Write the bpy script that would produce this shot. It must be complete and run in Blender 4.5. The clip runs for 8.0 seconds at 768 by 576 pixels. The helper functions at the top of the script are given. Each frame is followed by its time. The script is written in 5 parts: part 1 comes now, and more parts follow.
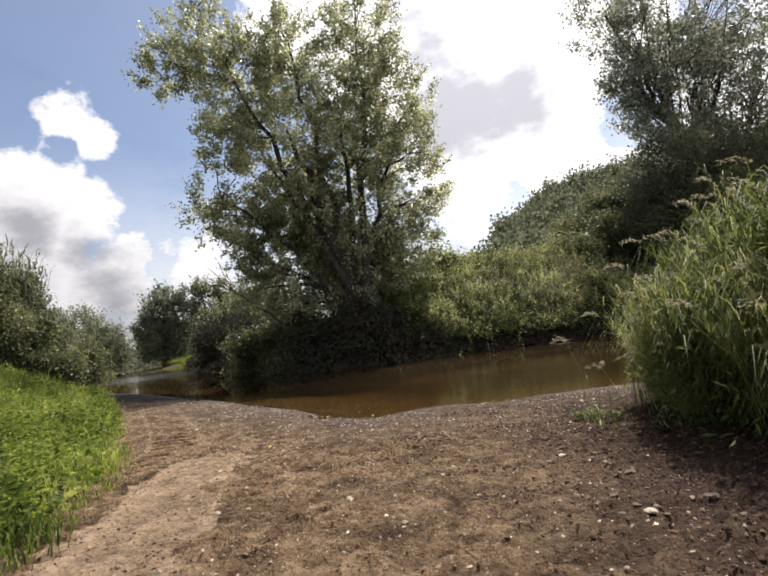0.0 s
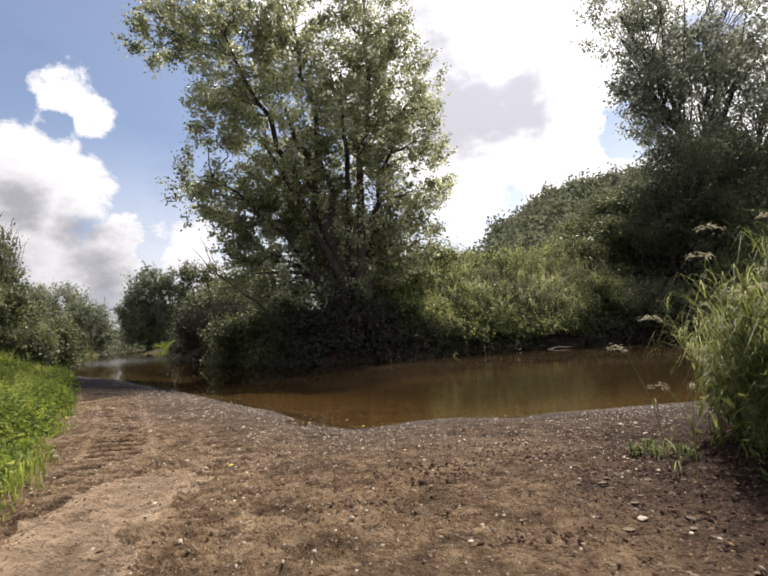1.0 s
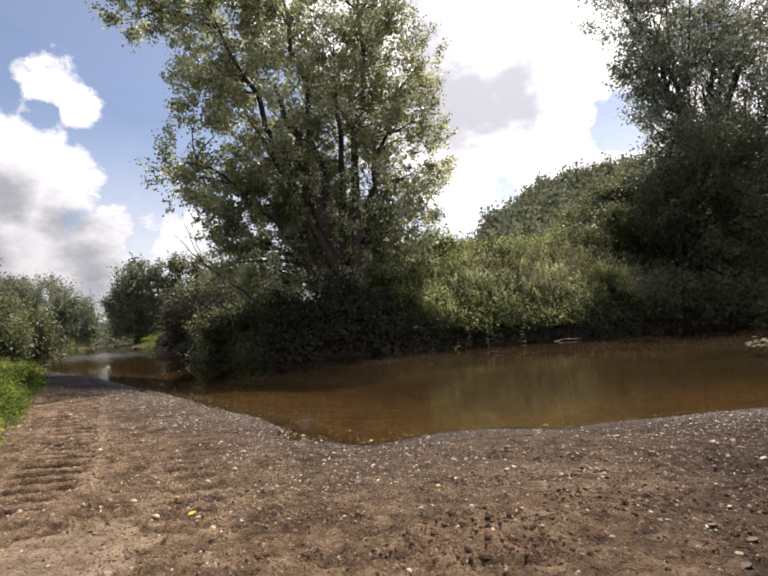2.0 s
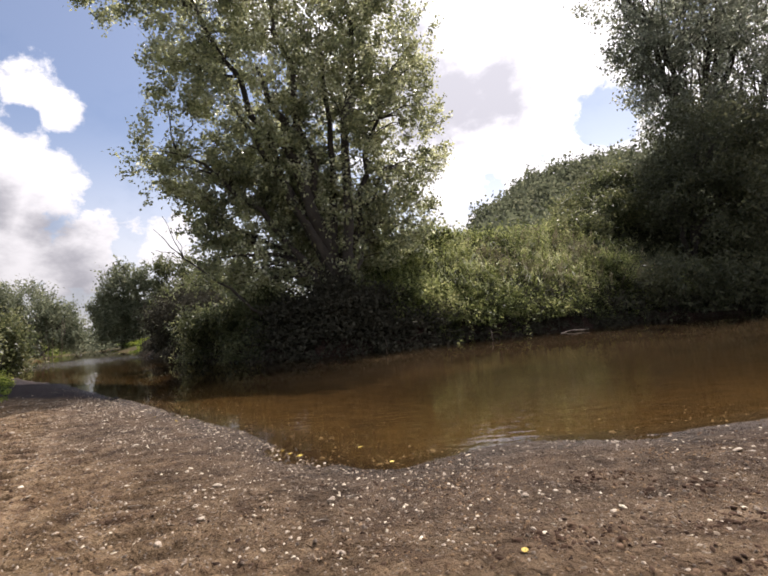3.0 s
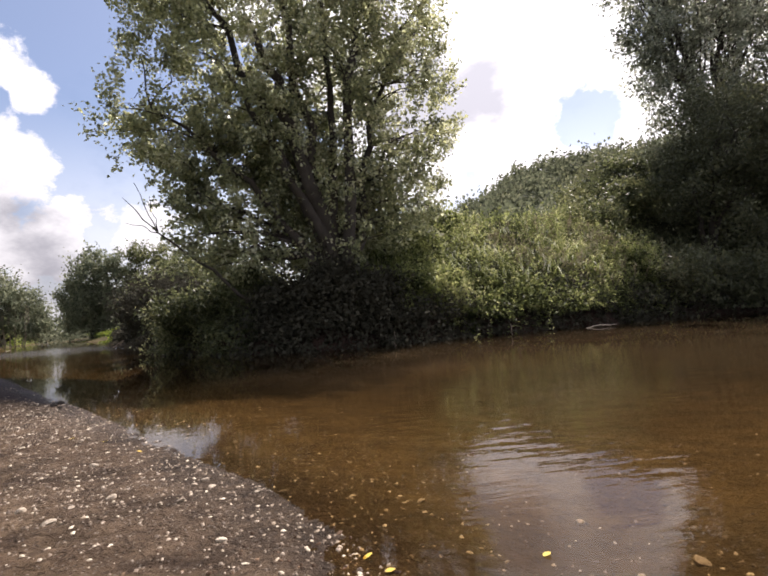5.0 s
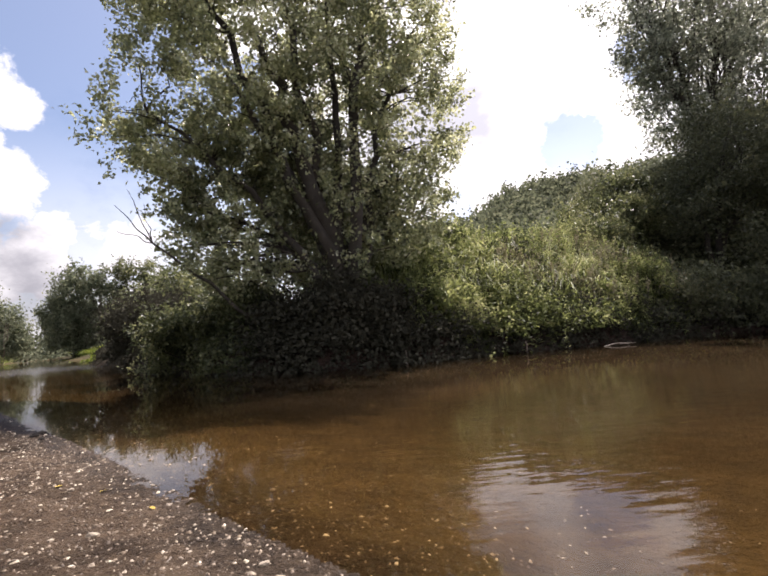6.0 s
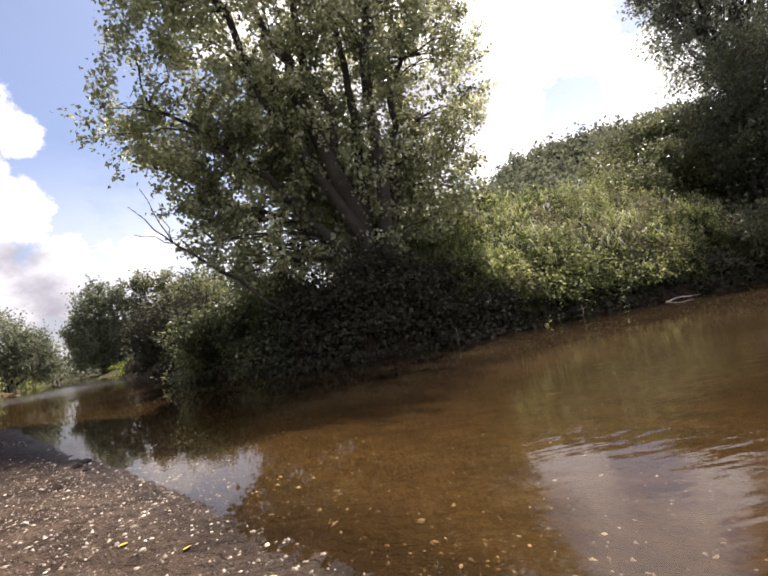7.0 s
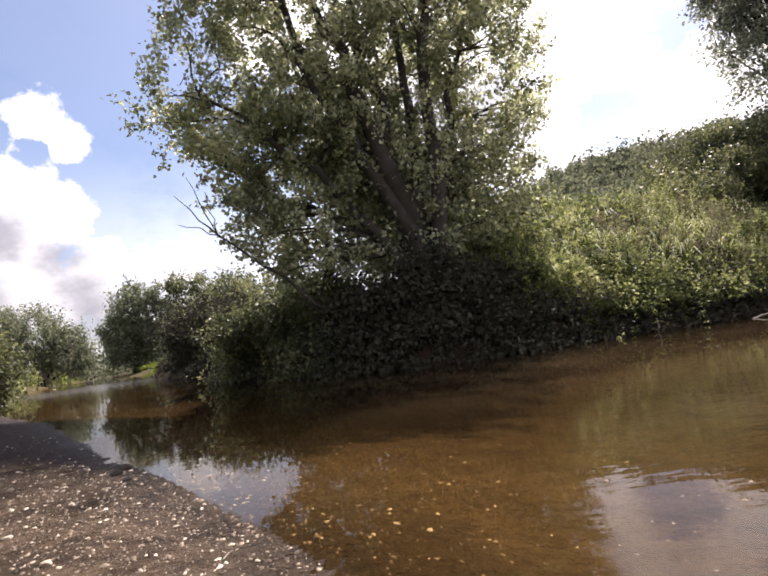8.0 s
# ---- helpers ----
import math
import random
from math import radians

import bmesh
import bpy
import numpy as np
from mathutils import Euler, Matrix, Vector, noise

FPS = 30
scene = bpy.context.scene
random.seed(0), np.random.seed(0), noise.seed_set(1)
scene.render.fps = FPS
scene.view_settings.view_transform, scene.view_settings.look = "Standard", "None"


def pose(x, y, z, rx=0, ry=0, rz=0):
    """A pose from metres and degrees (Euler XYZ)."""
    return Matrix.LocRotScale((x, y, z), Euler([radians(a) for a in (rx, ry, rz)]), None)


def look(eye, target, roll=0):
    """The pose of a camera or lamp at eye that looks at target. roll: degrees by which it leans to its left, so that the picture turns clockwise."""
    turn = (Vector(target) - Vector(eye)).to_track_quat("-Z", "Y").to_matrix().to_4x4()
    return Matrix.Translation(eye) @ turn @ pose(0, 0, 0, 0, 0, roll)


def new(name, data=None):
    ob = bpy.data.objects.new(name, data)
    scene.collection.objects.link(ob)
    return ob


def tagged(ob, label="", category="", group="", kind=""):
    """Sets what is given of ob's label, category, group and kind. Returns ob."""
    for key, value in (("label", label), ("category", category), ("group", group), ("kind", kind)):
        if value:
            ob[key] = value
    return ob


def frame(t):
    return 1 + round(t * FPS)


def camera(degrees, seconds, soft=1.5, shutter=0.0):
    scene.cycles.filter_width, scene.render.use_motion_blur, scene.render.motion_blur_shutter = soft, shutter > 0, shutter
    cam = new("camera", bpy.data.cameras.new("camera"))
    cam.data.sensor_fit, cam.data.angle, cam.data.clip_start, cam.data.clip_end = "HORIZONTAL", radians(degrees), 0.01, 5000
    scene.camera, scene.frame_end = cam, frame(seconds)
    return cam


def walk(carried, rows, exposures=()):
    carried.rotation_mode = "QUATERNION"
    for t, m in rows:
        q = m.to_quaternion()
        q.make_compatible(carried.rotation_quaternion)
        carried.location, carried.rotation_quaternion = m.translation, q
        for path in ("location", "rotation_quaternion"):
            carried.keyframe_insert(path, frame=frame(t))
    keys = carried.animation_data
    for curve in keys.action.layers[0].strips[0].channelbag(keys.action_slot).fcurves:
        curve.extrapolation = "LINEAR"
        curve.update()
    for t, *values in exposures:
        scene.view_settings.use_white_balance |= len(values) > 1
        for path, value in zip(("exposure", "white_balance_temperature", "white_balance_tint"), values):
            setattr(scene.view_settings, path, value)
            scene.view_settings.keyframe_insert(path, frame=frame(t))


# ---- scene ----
cam = camera(78.0, 8.0, soft=1.9)
# seconds, eye in metres, Euler angles in degrees
PATH = [
    (0.0, -0.002, 0.002, 1.252, 95.897, 6.614, -0.174),
    (0.5, -0.045, 0.699, 1.235, 95.357, 5.635, 0.453),
    (1.0, -0.120, 1.280, 1.254, 95.347, 3.370, -1.522),
    (1.2, -0.145, 1.524, 1.213, 94.455, 3.998, -1.941),
    (2.3, -0.351, 3.065, 1.260, 94.340, 3.262, -2.911),
    (2.5, -0.358, 3.326, 1.166, 94.683, 4.189, -4.072),
    (3.0, -0.512, 3.979, 1.135, 94.077, 5.064, -3.588),
    (3.5, -0.634, 4.549, 1.126, 92.793, 6.757, -5.976),
    (4.0, -0.839, 5.114, 1.122, 92.590, 6.904, -4.147),
    (4.5, -1.015, 5.862, 1.027, 93.535, 4.984, -4.622),
    (4.7, -1.143, 6.151, 1.034, 93.076, 3.749, -5.890),
    (5.8, -1.894, 7.321, 1.042, 94.869, 5.388, -7.368),
    (6.0, -1.981, 7.571, 1.024, 95.417, 3.866, -7.669),
    (6.5, -2.398, 8.446, 0.949, 95.965, 4.778, -2.492),
    (7.0, -2.666, 8.804, 0.978, 94.060, 9.892, -5.487),
    (7.5, -2.975, 9.347, 0.922, 94.296, 9.416, -5.683),
    (8.0, -3.366, 9.946, 0.883, 95.949, 7.503, -2.392),
]
walk(cam, [(t, pose(x, y, z, rx, ry, rz)) for t, x, y, z, rx, ry, rz in PATH], exposures=[(0.0, 0.89, 6500, 14), (2.5, 0.93, 6500, 17), (4.5, 1.04, 6500, 19), (6.5, 1.22, 6500, 20), (8.0, 1.34, 6500, 21)])

# ---- sky and sun ----
SUN_AZ, SUN_EL = radians(34), radians(56)   # azimuth clockwise from +y
SUN_DIR = Vector((math.sin(SUN_AZ) * math.cos(SUN_EL), math.cos(SUN_AZ) * math.cos(SUN_EL), math.sin(SUN_EL)))
sun = new("sun", bpy.data.lights.new("sun", "SUN"))
sun.data.energy, sun.data.angle, sun.data.color = 3.7, radians(0.6), (1.0, 0.94, 0.86)
sun.matrix_world = look((0, 0, 60), Vector((0, 0, 60)) - SUN_DIR)

# cumulus banks, blue gaps and grey undersides: azimuth and elevation in degrees, radius as a chord, weight
CLOUDS = [(-32.8, 25.2, 0.05, 1.0), (-29.6, 23.4, 0.042, 0.9), (-36, 17.6, 0.11, 1.4), (-31, 16.5, 0.07, 1.1), (-47, 16, 0.18, 1.4), (-35, 10.5, 0.12, 1.3), (-29, 9, 0.10, 1.0), (-44, 6, 0.2, 1.3), (-20, 9, 0.12, 0.5),
          (-7, 36, 0.11, 0.8), (12, 34, 0.3, 1.6), (16, 22, 0.26, 1.6), (27, 30, 0.3, 1.6), (24, 15, 0.2, 1.2), (42, 30, 0.35, 1.4), (40, 12, 0.25, 1.2), (75, 30, 0.6, 1.5), (-100, 35, 0.5, 1.3), (150, 40, 0.6, 1.3), (-150, 20, 0.5, 1.2), (20, 75, 0.4, 1.0)]
GAPS = [(31, 20, 0.09, 1.25), (25, 16.5, 0.05, 0.6), (17.5, 14.5, 0.08, 0.6), (39, 25.5, 0.09, 0.9), (-24.5, 20, 0.06, 0.8), (-38, 23.5, 0.06, 0.9), (-33, 21.6, 0.035, 0.7)]
UNDERSIDES = [(10, 24.8, 0.13, 0.85), (14.5, 25.2, 0.15, 1.0), (19.5, 25.5, 0.12, 0.85), (10, 33, 0.14, 0.7), (16, 35, 0.12, 0.6), (22, 22.5, 0.07, 0.4), (-31, 12.8, 0.06, 0.8), (-36, 14.2, 0.06, 0.75), (-29, 6.5, 0.1, 0.7), (-38, 7.5, 0.1, 0.7), (30, 24, 0.09, 0.45)]


def build_world():
    w = bpy.data.worlds.new("sky")
    scene.world = w
    w.use_nodes = True
    nt = w.node_tree
    nt.nodes.clear()
    N, L = nt.nodes.new, nt.links.new
    out, bg = N("ShaderNodeOutputWorld"), N("ShaderNodeBackground")
    sky = N("ShaderNodeTexSky")
    sky.sky_type, sky.sun_disc = "NISHITA", False
    sky.sun_elevation, sky.sun_rotation = SUN_EL, SUN_AZ
    sky.air_density, sky.dust_density, sky.ozone_density = 1.0, 1.2, 1.4
    co = N("ShaderNodeTexCoord")

    def noise_at(scale, detail, rough, flat=1.0):
        n, sq = N("ShaderNodeTexNoise"), N("ShaderNodeVectorMath")
        n.inputs["Scale"].default_value, n.inputs["Detail"].default_value, n.inputs["Roughness"].default_value = scale, detail, rough
        sq.operation = "MULTIPLY"
        sq.inputs[1].default_value = (1.0, 1.0, flat)
        L(co.outputs["Generated"], sq.inputs[0])
        L(sq.outputs["Vector"], n.inputs["Vector"])
        return n.outputs["Fac"]

    def math_node(op, a, b):
        m = N("ShaderNodeMath")
        m.operation = op
        for i, v in enumerate((a, b)):
            if isinstance(v, (int, float)):
                m.inputs[i].default_value = v
            else:
                L(v, m.inputs[i])
        return m.outputs[0]

    def banks(rows):
        total = None
        for az, el, r, wt in rows:
            a, e = radians(az), radians(el)
            d = N("ShaderNodeVectorMath")
            d.operation = "DISTANCE"
            L(co.outputs["Generated"], d.inputs[0])
            d.inputs[1].default_value = (math.sin(a) * math.cos(e), math.cos(a) * math.cos(e), math.sin(e))
            k = math_node("MULTIPLY", math_node("SUBTRACT", 1.0, math_node("DIVIDE", d.outputs["Value"], r)), wt)
            total = k if total is None else math_node("MAXIMUM", total, k)
        return total

    def ramped(src, stops):
        r = N("ShaderNodeValToRGB")
        e = r.color_ramp.elements
        for el, (q, c) in zip(e, stops):
            el.position, el.color = q, (*c, 1)
        r.color_ramp.interpolation = "EASE"
        L(src, r.inputs["Fac"])
        return r.outputs["Color"]

    puff = math_node("SUBTRACT", noise_at(15.0, 10.0, 0.64, 1.3), 0.5)
    cover = math_node("MINIMUM", math_node("MAXIMUM", banks(CLOUDS), -0.9), 0.75)
    cover = math_node("SUBTRACT", cover, math_node("MAXIMUM", banks(GAPS), 0.0))
    cover = math_node("ADD", cover, math_node("MULTIPLY", puff, 1.9))
    low = N("ShaderNodeSeparateXYZ")
    L(co.outputs["Generated"], low.inputs[0])
    haze = ramped(low.outputs["Z"], [(0.02, (0.85, 0.85, 0.85)), (0.42, (0.06, 0.06, 0.06))])
    fac = math_node("MAXIMUM", ramped(cover, [(0.0, (0, 0, 0)), (0.42, (1, 1, 1))]), haze)
    grey = math_node("ADD", math_node("MAXIMUM", banks(UNDERSIDES), 0.0), math_node("MULTIPLY", math_node("SUBTRACT", noise_at(7.0, 9.0, 0.6, 1.6), 0.48), 2.4))
    near = N("ShaderNodeVectorMath")
    near.operation = "DOT_PRODUCT"
    L(co.outputs["Generated"], near.inputs[0])
    near.inputs[1].default_value = SUN_DIR
    glow = math_node("ADD", math_node("MULTIPLY", math_node("MAXIMUM", near.outputs["Value"], 0.0), 0.85), 0.27)
    shade = N("ShaderNodeVectorMath")
    shade.operation = "SCALE"
    L(ramped(grey, [(0.0, (7.6, 7.6, 7.6)), (0.85, (3.6, 3.65, 3.9))]), shade.inputs[0])
    L(glow, shade.inputs["Scale"])
    shade = shade.outputs["Vector"]
    mix = N("ShaderNodeMix")
    mix.data_type = "RGBA"
    L(fac, mix.inputs["Factor"])
    clear = N("ShaderNodeVectorMath")
    clear.operation = "SCALE"
    clear.inputs["Scale"].default_value = 0.63
    L(sky.outputs["Color"], clear.inputs[0])
    L(clear.outputs["Vector"], mix.inputs["A"])
    L(shade, mix.inputs["B"])
    bg.inputs["Strength"].default_value = 0.112
    L(mix.outputs["Result"], bg.inputs["Color"])
    L(bg.outputs["Background"], out.inputs["Surface"])


build_world()


# ---- materials ----
def material(name):
    m = bpy.data.materials.new(name)
    m.use_nodes = True
    m.node_tree.nodes.clear()
    return m, m.node_tree.nodes.new, m.node_tree.links.new


def ramp_node(N, stops):
    r = N("ShaderNodeValToRGB")
    e = r.color_ramp.elements
    while len(e) < len(stops):
        e.new(0.5)
    for el, (p, c) in zip(e, stops):
        el.position, el.color = p, (*c, 1)
    return r


def leaf_material(name, stops, translucent=0.4, rough=0.45, spec=0.45, grey=0.2, mottle=0.9):
    """Leaves: colour by leaf, a lighter lit-through side, a waxy gloss."""
    stops = [(q, tuple(1.04 * ((1 - grey) * k + grey * (0.3 * c[0] + 0.6 * c[1] + 0.1 * c[2])) for k in c)) for q, c in stops]
    m, N, L = material(name)
    out = N("ShaderNodeOutputMaterial")
    geo, rmp = N("ShaderNodeNewGeometry"), ramp_node(N, stops)
    pos = N("ShaderNodeTexNoise")
    pos.inputs["Scale"].default_value, pos.inputs["Detail"].default_value = 0.45, 3.0
    L(geo.outputs["Position"], pos.inputs["Vector"])
    add = N("ShaderNodeMath")
    add.operation = "MULTIPLY_ADD"
    L(geo.outputs["Random Per Island"], add.inputs[0])
    add.inputs[1].default_value = 0.6
    sub = N("ShaderNodeMath")
    sub.operation = "MULTIPLY_ADD"
    L(pos.outputs["Fac"], sub.inputs[0])
    sub.inputs[1].default_value, sub.inputs[2].default_value = 1.4, -0.5
    L(sub.outputs[0], add.inputs[2])
    clump = N("ShaderNodeTexNoise")
    clump.inputs["Scale"].default_value, clump.inputs["Detail"].default_value = 1.7, 2.0
    L(geo.outputs["Position"], clump.inputs["Vector"])
    last = N("ShaderNodeMath")
    last.operation = "MULTIPLY_ADD"
    L(clump.outputs["Fac"], last.inputs[0])
    last.inputs[1].default_value = mottle
    L(add.outputs[0], last.inputs[2])
    shift = N("ShaderNodeMath")
    shift.operation = "SUBTRACT"
    L(last.outputs[0], shift.inputs[0])
    shift.inputs[1].default_value = mottle / 2
    L(shift.outputs[0], rmp.inputs["Fac"])
    p = N("ShaderNodeBsdfPrincipled")
    p.inputs["Roughness"].default_value = rough
    p.inputs["Specular IOR Level"].default_value = spec
    L(rmp.outputs["Color"], p.inputs["Base Color"])
    tr, hsv = N("ShaderNodeBsdfTranslucent"), N("ShaderNodeHueSaturation")
    hsv.inputs["Hue"].default_value, hsv.inputs["Saturation"].default_value, hsv.inputs["Value"].default_value = 0.485, 1.1, 1.5
    L(rmp.outputs["Color"], hsv.inputs["Color"])
    L(hsv.outputs["Color"], tr.inputs["Color"])
    mx = N("ShaderNodeMixShader")
    mx.inputs["Fac"].default_value = translucent
    L(p.outputs[0], mx.inputs[1])
    L(tr.outputs[0], mx.inputs[2])
    L(mx.outputs[0], out.inputs["Surface"])
    return m


def rough_material(name, stops, scale, rough=0.85, bump=0.3, fine=8.0):
    m, N, L = material(name)
    out, p = N("ShaderNodeOutputMaterial"), N("ShaderNodeBsdfPrincipled")
    co, n1, n2 = N("ShaderNodeTexCoord"), N("ShaderNodeTexNoise"), N("ShaderNodeTexNoise")
    n1.inputs["Scale"].default_value, n1.inputs["Detail"].default_value = scale, 6.0
    n2.inputs["Scale"].default_value, n2.inputs["Detail"].default_value = scale * fine, 6.0
    info, add = N("ShaderNodeObjectInfo"), N("ShaderNodeMath")
    L(co.outputs["Object"], n1.inputs["Vector"])
    L(co.outputs["Object"], n2.inputs["Vector"])
    add.operation = "MULTIPLY_ADD"
    L(info.outputs["Random"], add.inputs[0])
    add.inputs[1].default_value = 0.5
    half = N("ShaderNodeMath")
    half.operation = "MULTIPLY_ADD"
    L(n1.outputs["Fac"], half.inputs[0])
    half.inputs[1].default_value, half.inputs[2].default_value = 1.2, -0.35
    L(half.outputs[0], add.inputs[2])
    rmp = ramp_node(N, stops)
    L(add.outputs[0], rmp.inputs["Fac"])
    L(rmp.outputs["Color"], p.inputs["Base Color"])
    p.inputs["Roughness"].default_value = rough
    b = N("ShaderNodeBump")
    b.inputs["Strength"].default_value, b.inputs["Distance"].default_value = bump, 0.02
    L(n2.outputs["Fac"], b.inputs["Height"])
    L(b.outputs[0], p.inputs["Normal"])
    L(p.outputs[0], out.inputs["Surface"])
    return m


M_POPLAR = leaf_material("poplar_leaves", [(0.0, (0.085, 0.1, 0.05)), (0.4, (0.205, 0.23, 0.112)), (0.75, (0.42, 0.44, 0.235)), (1.0, (0.7, 0.7, 0.53))], 0.58, 0.33, 1.0, grey=0.14)
M_POPLAR_TOP = leaf_material("bank_poplar_leaves", [(0.0, (0.075, 0.085, 0.06)), (0.4, (0.16, 0.18, 0.12)), (0.75, (0.31, 0.335, 0.235)), (1.0, (0.56, 0.57, 0.46))], 0.6, 0.3)
# dark leaves; on the right bank their colour also holds its shade
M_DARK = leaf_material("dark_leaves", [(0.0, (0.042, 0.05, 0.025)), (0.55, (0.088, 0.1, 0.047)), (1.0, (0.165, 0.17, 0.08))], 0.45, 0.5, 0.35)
# near-black leaves: shade below the poplar and bank is put into the colour
M_SHADE_PAINT = leaf_material("shade_painted_leaves", [(0.0, (0.04, 0.039, 0.027)), (0.6, (0.055, 0.053, 0.036)), (1.0, (0.072, 0.068, 0.046))], 0.15, 0.9, 0.05)
M_BRAMBLE = leaf_material("bramble_leaves", [(0.1, (0.03, 0.037, 0.015)), (0.4, (0.105, 0.13, 0.046)), (0.68, (0.225, 0.262, 0.094)), (1.0, (0.4, 0.405, 0.2))], 0.48, 0.55, 0.25, grey=0.06, mottle=1.7)
M_WILLOW = leaf_material("willow_leaves", [(0.1, (0.028, 0.037, 0.014)), (0.5, (0.088, 0.108, 0.038)), (1.0, (0.25, 0.26, 0.105))], 0.45)
M_FARWOOD = leaf_material("far_wood_leaves", [(0.0, (0.075, 0.092, 0.056)), (0.5, (0.16, 0.185, 0.11)), (1.0, (0.26, 0.275, 0.165))], 0.45, 0.75, 0.12)
M_HILL = leaf_material("hill_wood_leaves", [(0.0, (0.05, 0.062, 0.036)), (0.5, (0.10, 0.118, 0.066)), (1.0, (0.165, 0.175, 0.10))], 0.45, 0.8, 0.1)
M_GRASS = leaf_material("meadow_grass", [(0.1, (0.026, 0.045, 0.01)), (0.42, (0.10, 0.15, 0.028)), (0.75, (0.23, 0.285, 0.06)), (1.0, (0.42, 0.41, 0.15))], 0.5, 0.62, 0.2, grey=0.03)
M_TALLGRASS = leaf_material("tall_grass_blades", [(0.1, (0.026, 0.037, 0.011)), (0.42, (0.088, 0.118, 0.034)), (0.75, (0.2, 0.232, 0.072)), (1.0, (0.4, 0.39, 0.2))], 0.45, 0.6, 0.25, grey=0.04)
M_SEED = leaf_material("grass_seed_heads", [(0.0, (0.21, 0.19, 0.11)), (0.6, (0.36, 0.33, 0.2)), (1.0, (0.52, 0.48, 0.31))], 0.35, 0.8)
M_PLUME = leaf_material("dry_weed_plumes", [(0.0, (0.12, 0.105, 0.055)), (0.6, (0.21, 0.19, 0.1)), (1.0, (0.34, 0.31, 0.18))], 0.3, 0.8)
M_BARK = rough_material("poplar_bark", [(0.1, (0.024, 0.019, 0.016)), (0.6, (0.048, 0.04, 0.032)), (1.0, (0.09, 0.076, 0.062))], 3.0, 0.9, 0.8)
M_DEADWOOD = rough_material("dead_wood", [(0.1, (0.14, 0.11, 0.085)), (0.9, (0.34, 0.29, 0.24))], 6.0, 0.85, 0.5)
M_STONE = rough_material("pale_pebble", [(0.1, (0.15, 0.11, 0.08)), (0.45, (0.32, 0.26, 0.19)), (0.9, (0.56, 0.48, 0.37))], 9.0, 0.7, 0.25)
M_YELLOW = rough_material("yellow_fallen_leaf", [(0.2, (0.42, 0.28, 0.03)), (0.9, (0.66, 0.52, 0.08))], 30.0, 0.6, 0.2)
M_BROWNLEAF = rough_material("brown_fallen_leaf", [(0.2, (0.05, 0.03, 0.018)), (0.9, (0.16, 0.10, 0.055))], 30.0, 0.75, 0.2)
M_WHITE = rough_material("white_litter", [(0.2, (0.62, 0.62, 0.6)), (0.9, (0.8, 0.8, 0.78))], 20.0, 0.5, 0.2)

# ---- helpers of this scene ----
rng = np.random.default_rng(7)


def mesh_from(name, verts, quads, mat, smooth=False):
    """A mesh from arrays of points and of four-cornered faces."""
    verts, quads = np.asarray(verts, dtype=np.float32), np.asarray(quads, dtype=np.int32)
    me = bpy.data.meshes.new(name)
    me.vertices.add(len(verts))
    me.vertices.foreach_set("co", verts.ravel())
    me.loops.add(quads.size)
    me.loops.foreach_set("vertex_index", quads.ravel())
    me.polygons.add(len(quads))
    me.polygons.foreach_set("loop_start", np.arange(0, quads.size, quads.shape[1], dtype=np.int32))
    me.polygons.foreach_set("loop_total", np.full(len(quads), quads.shape[1], dtype=np.int32))
    if smooth:
        me.polygons.foreach_set("use_smooth", np.ones(len(quads), dtype=bool))
    me.update(calc_edges=True)
    me.validate()
    me.materials.append(mat)
    return me


def part(name, me, parent, label=""):
    ob = new(name, me)
    ob.parent = parent
    if label:
        tagged(ob, label)
    return ob


def unit(v):
    return v / np.maximum(np.linalg.norm(v, axis=1, keepdims=True), 1e-9)


def leaf_arrays(centres, axes, length, width, fold=0.15):
    """One bent four-cornered blade for each centre, long along its axis."""
    n = len(centres)
    axes = unit(np.asarray(axes, float))
    side = unit(np.cross(axes, rng.normal(size=(n, 3)) + [0, 0, 0.6]))
    nor = np.cross(side, axes)
    L, W = (np.broadcast_to(a, n)[:, None] for a in (length, width))
    v = np.stack([centres - axes * L / 2, centres + side * W / 2 + nor * W * fold - axes * L * 0.08, centres + axes * L / 2 - nor * L * 0.12,
                  centres - side * W / 2 + nor * W * fold - axes * L * 0.08], axis=1).reshape(-1, 3)
    return v, np.arange(4 * n).reshape(n, 4)


def leaf_mesh(name, centres, axes, length, width, mat):
    return mesh_from(name, *leaf_arrays(centres, axes, length, width), mat)


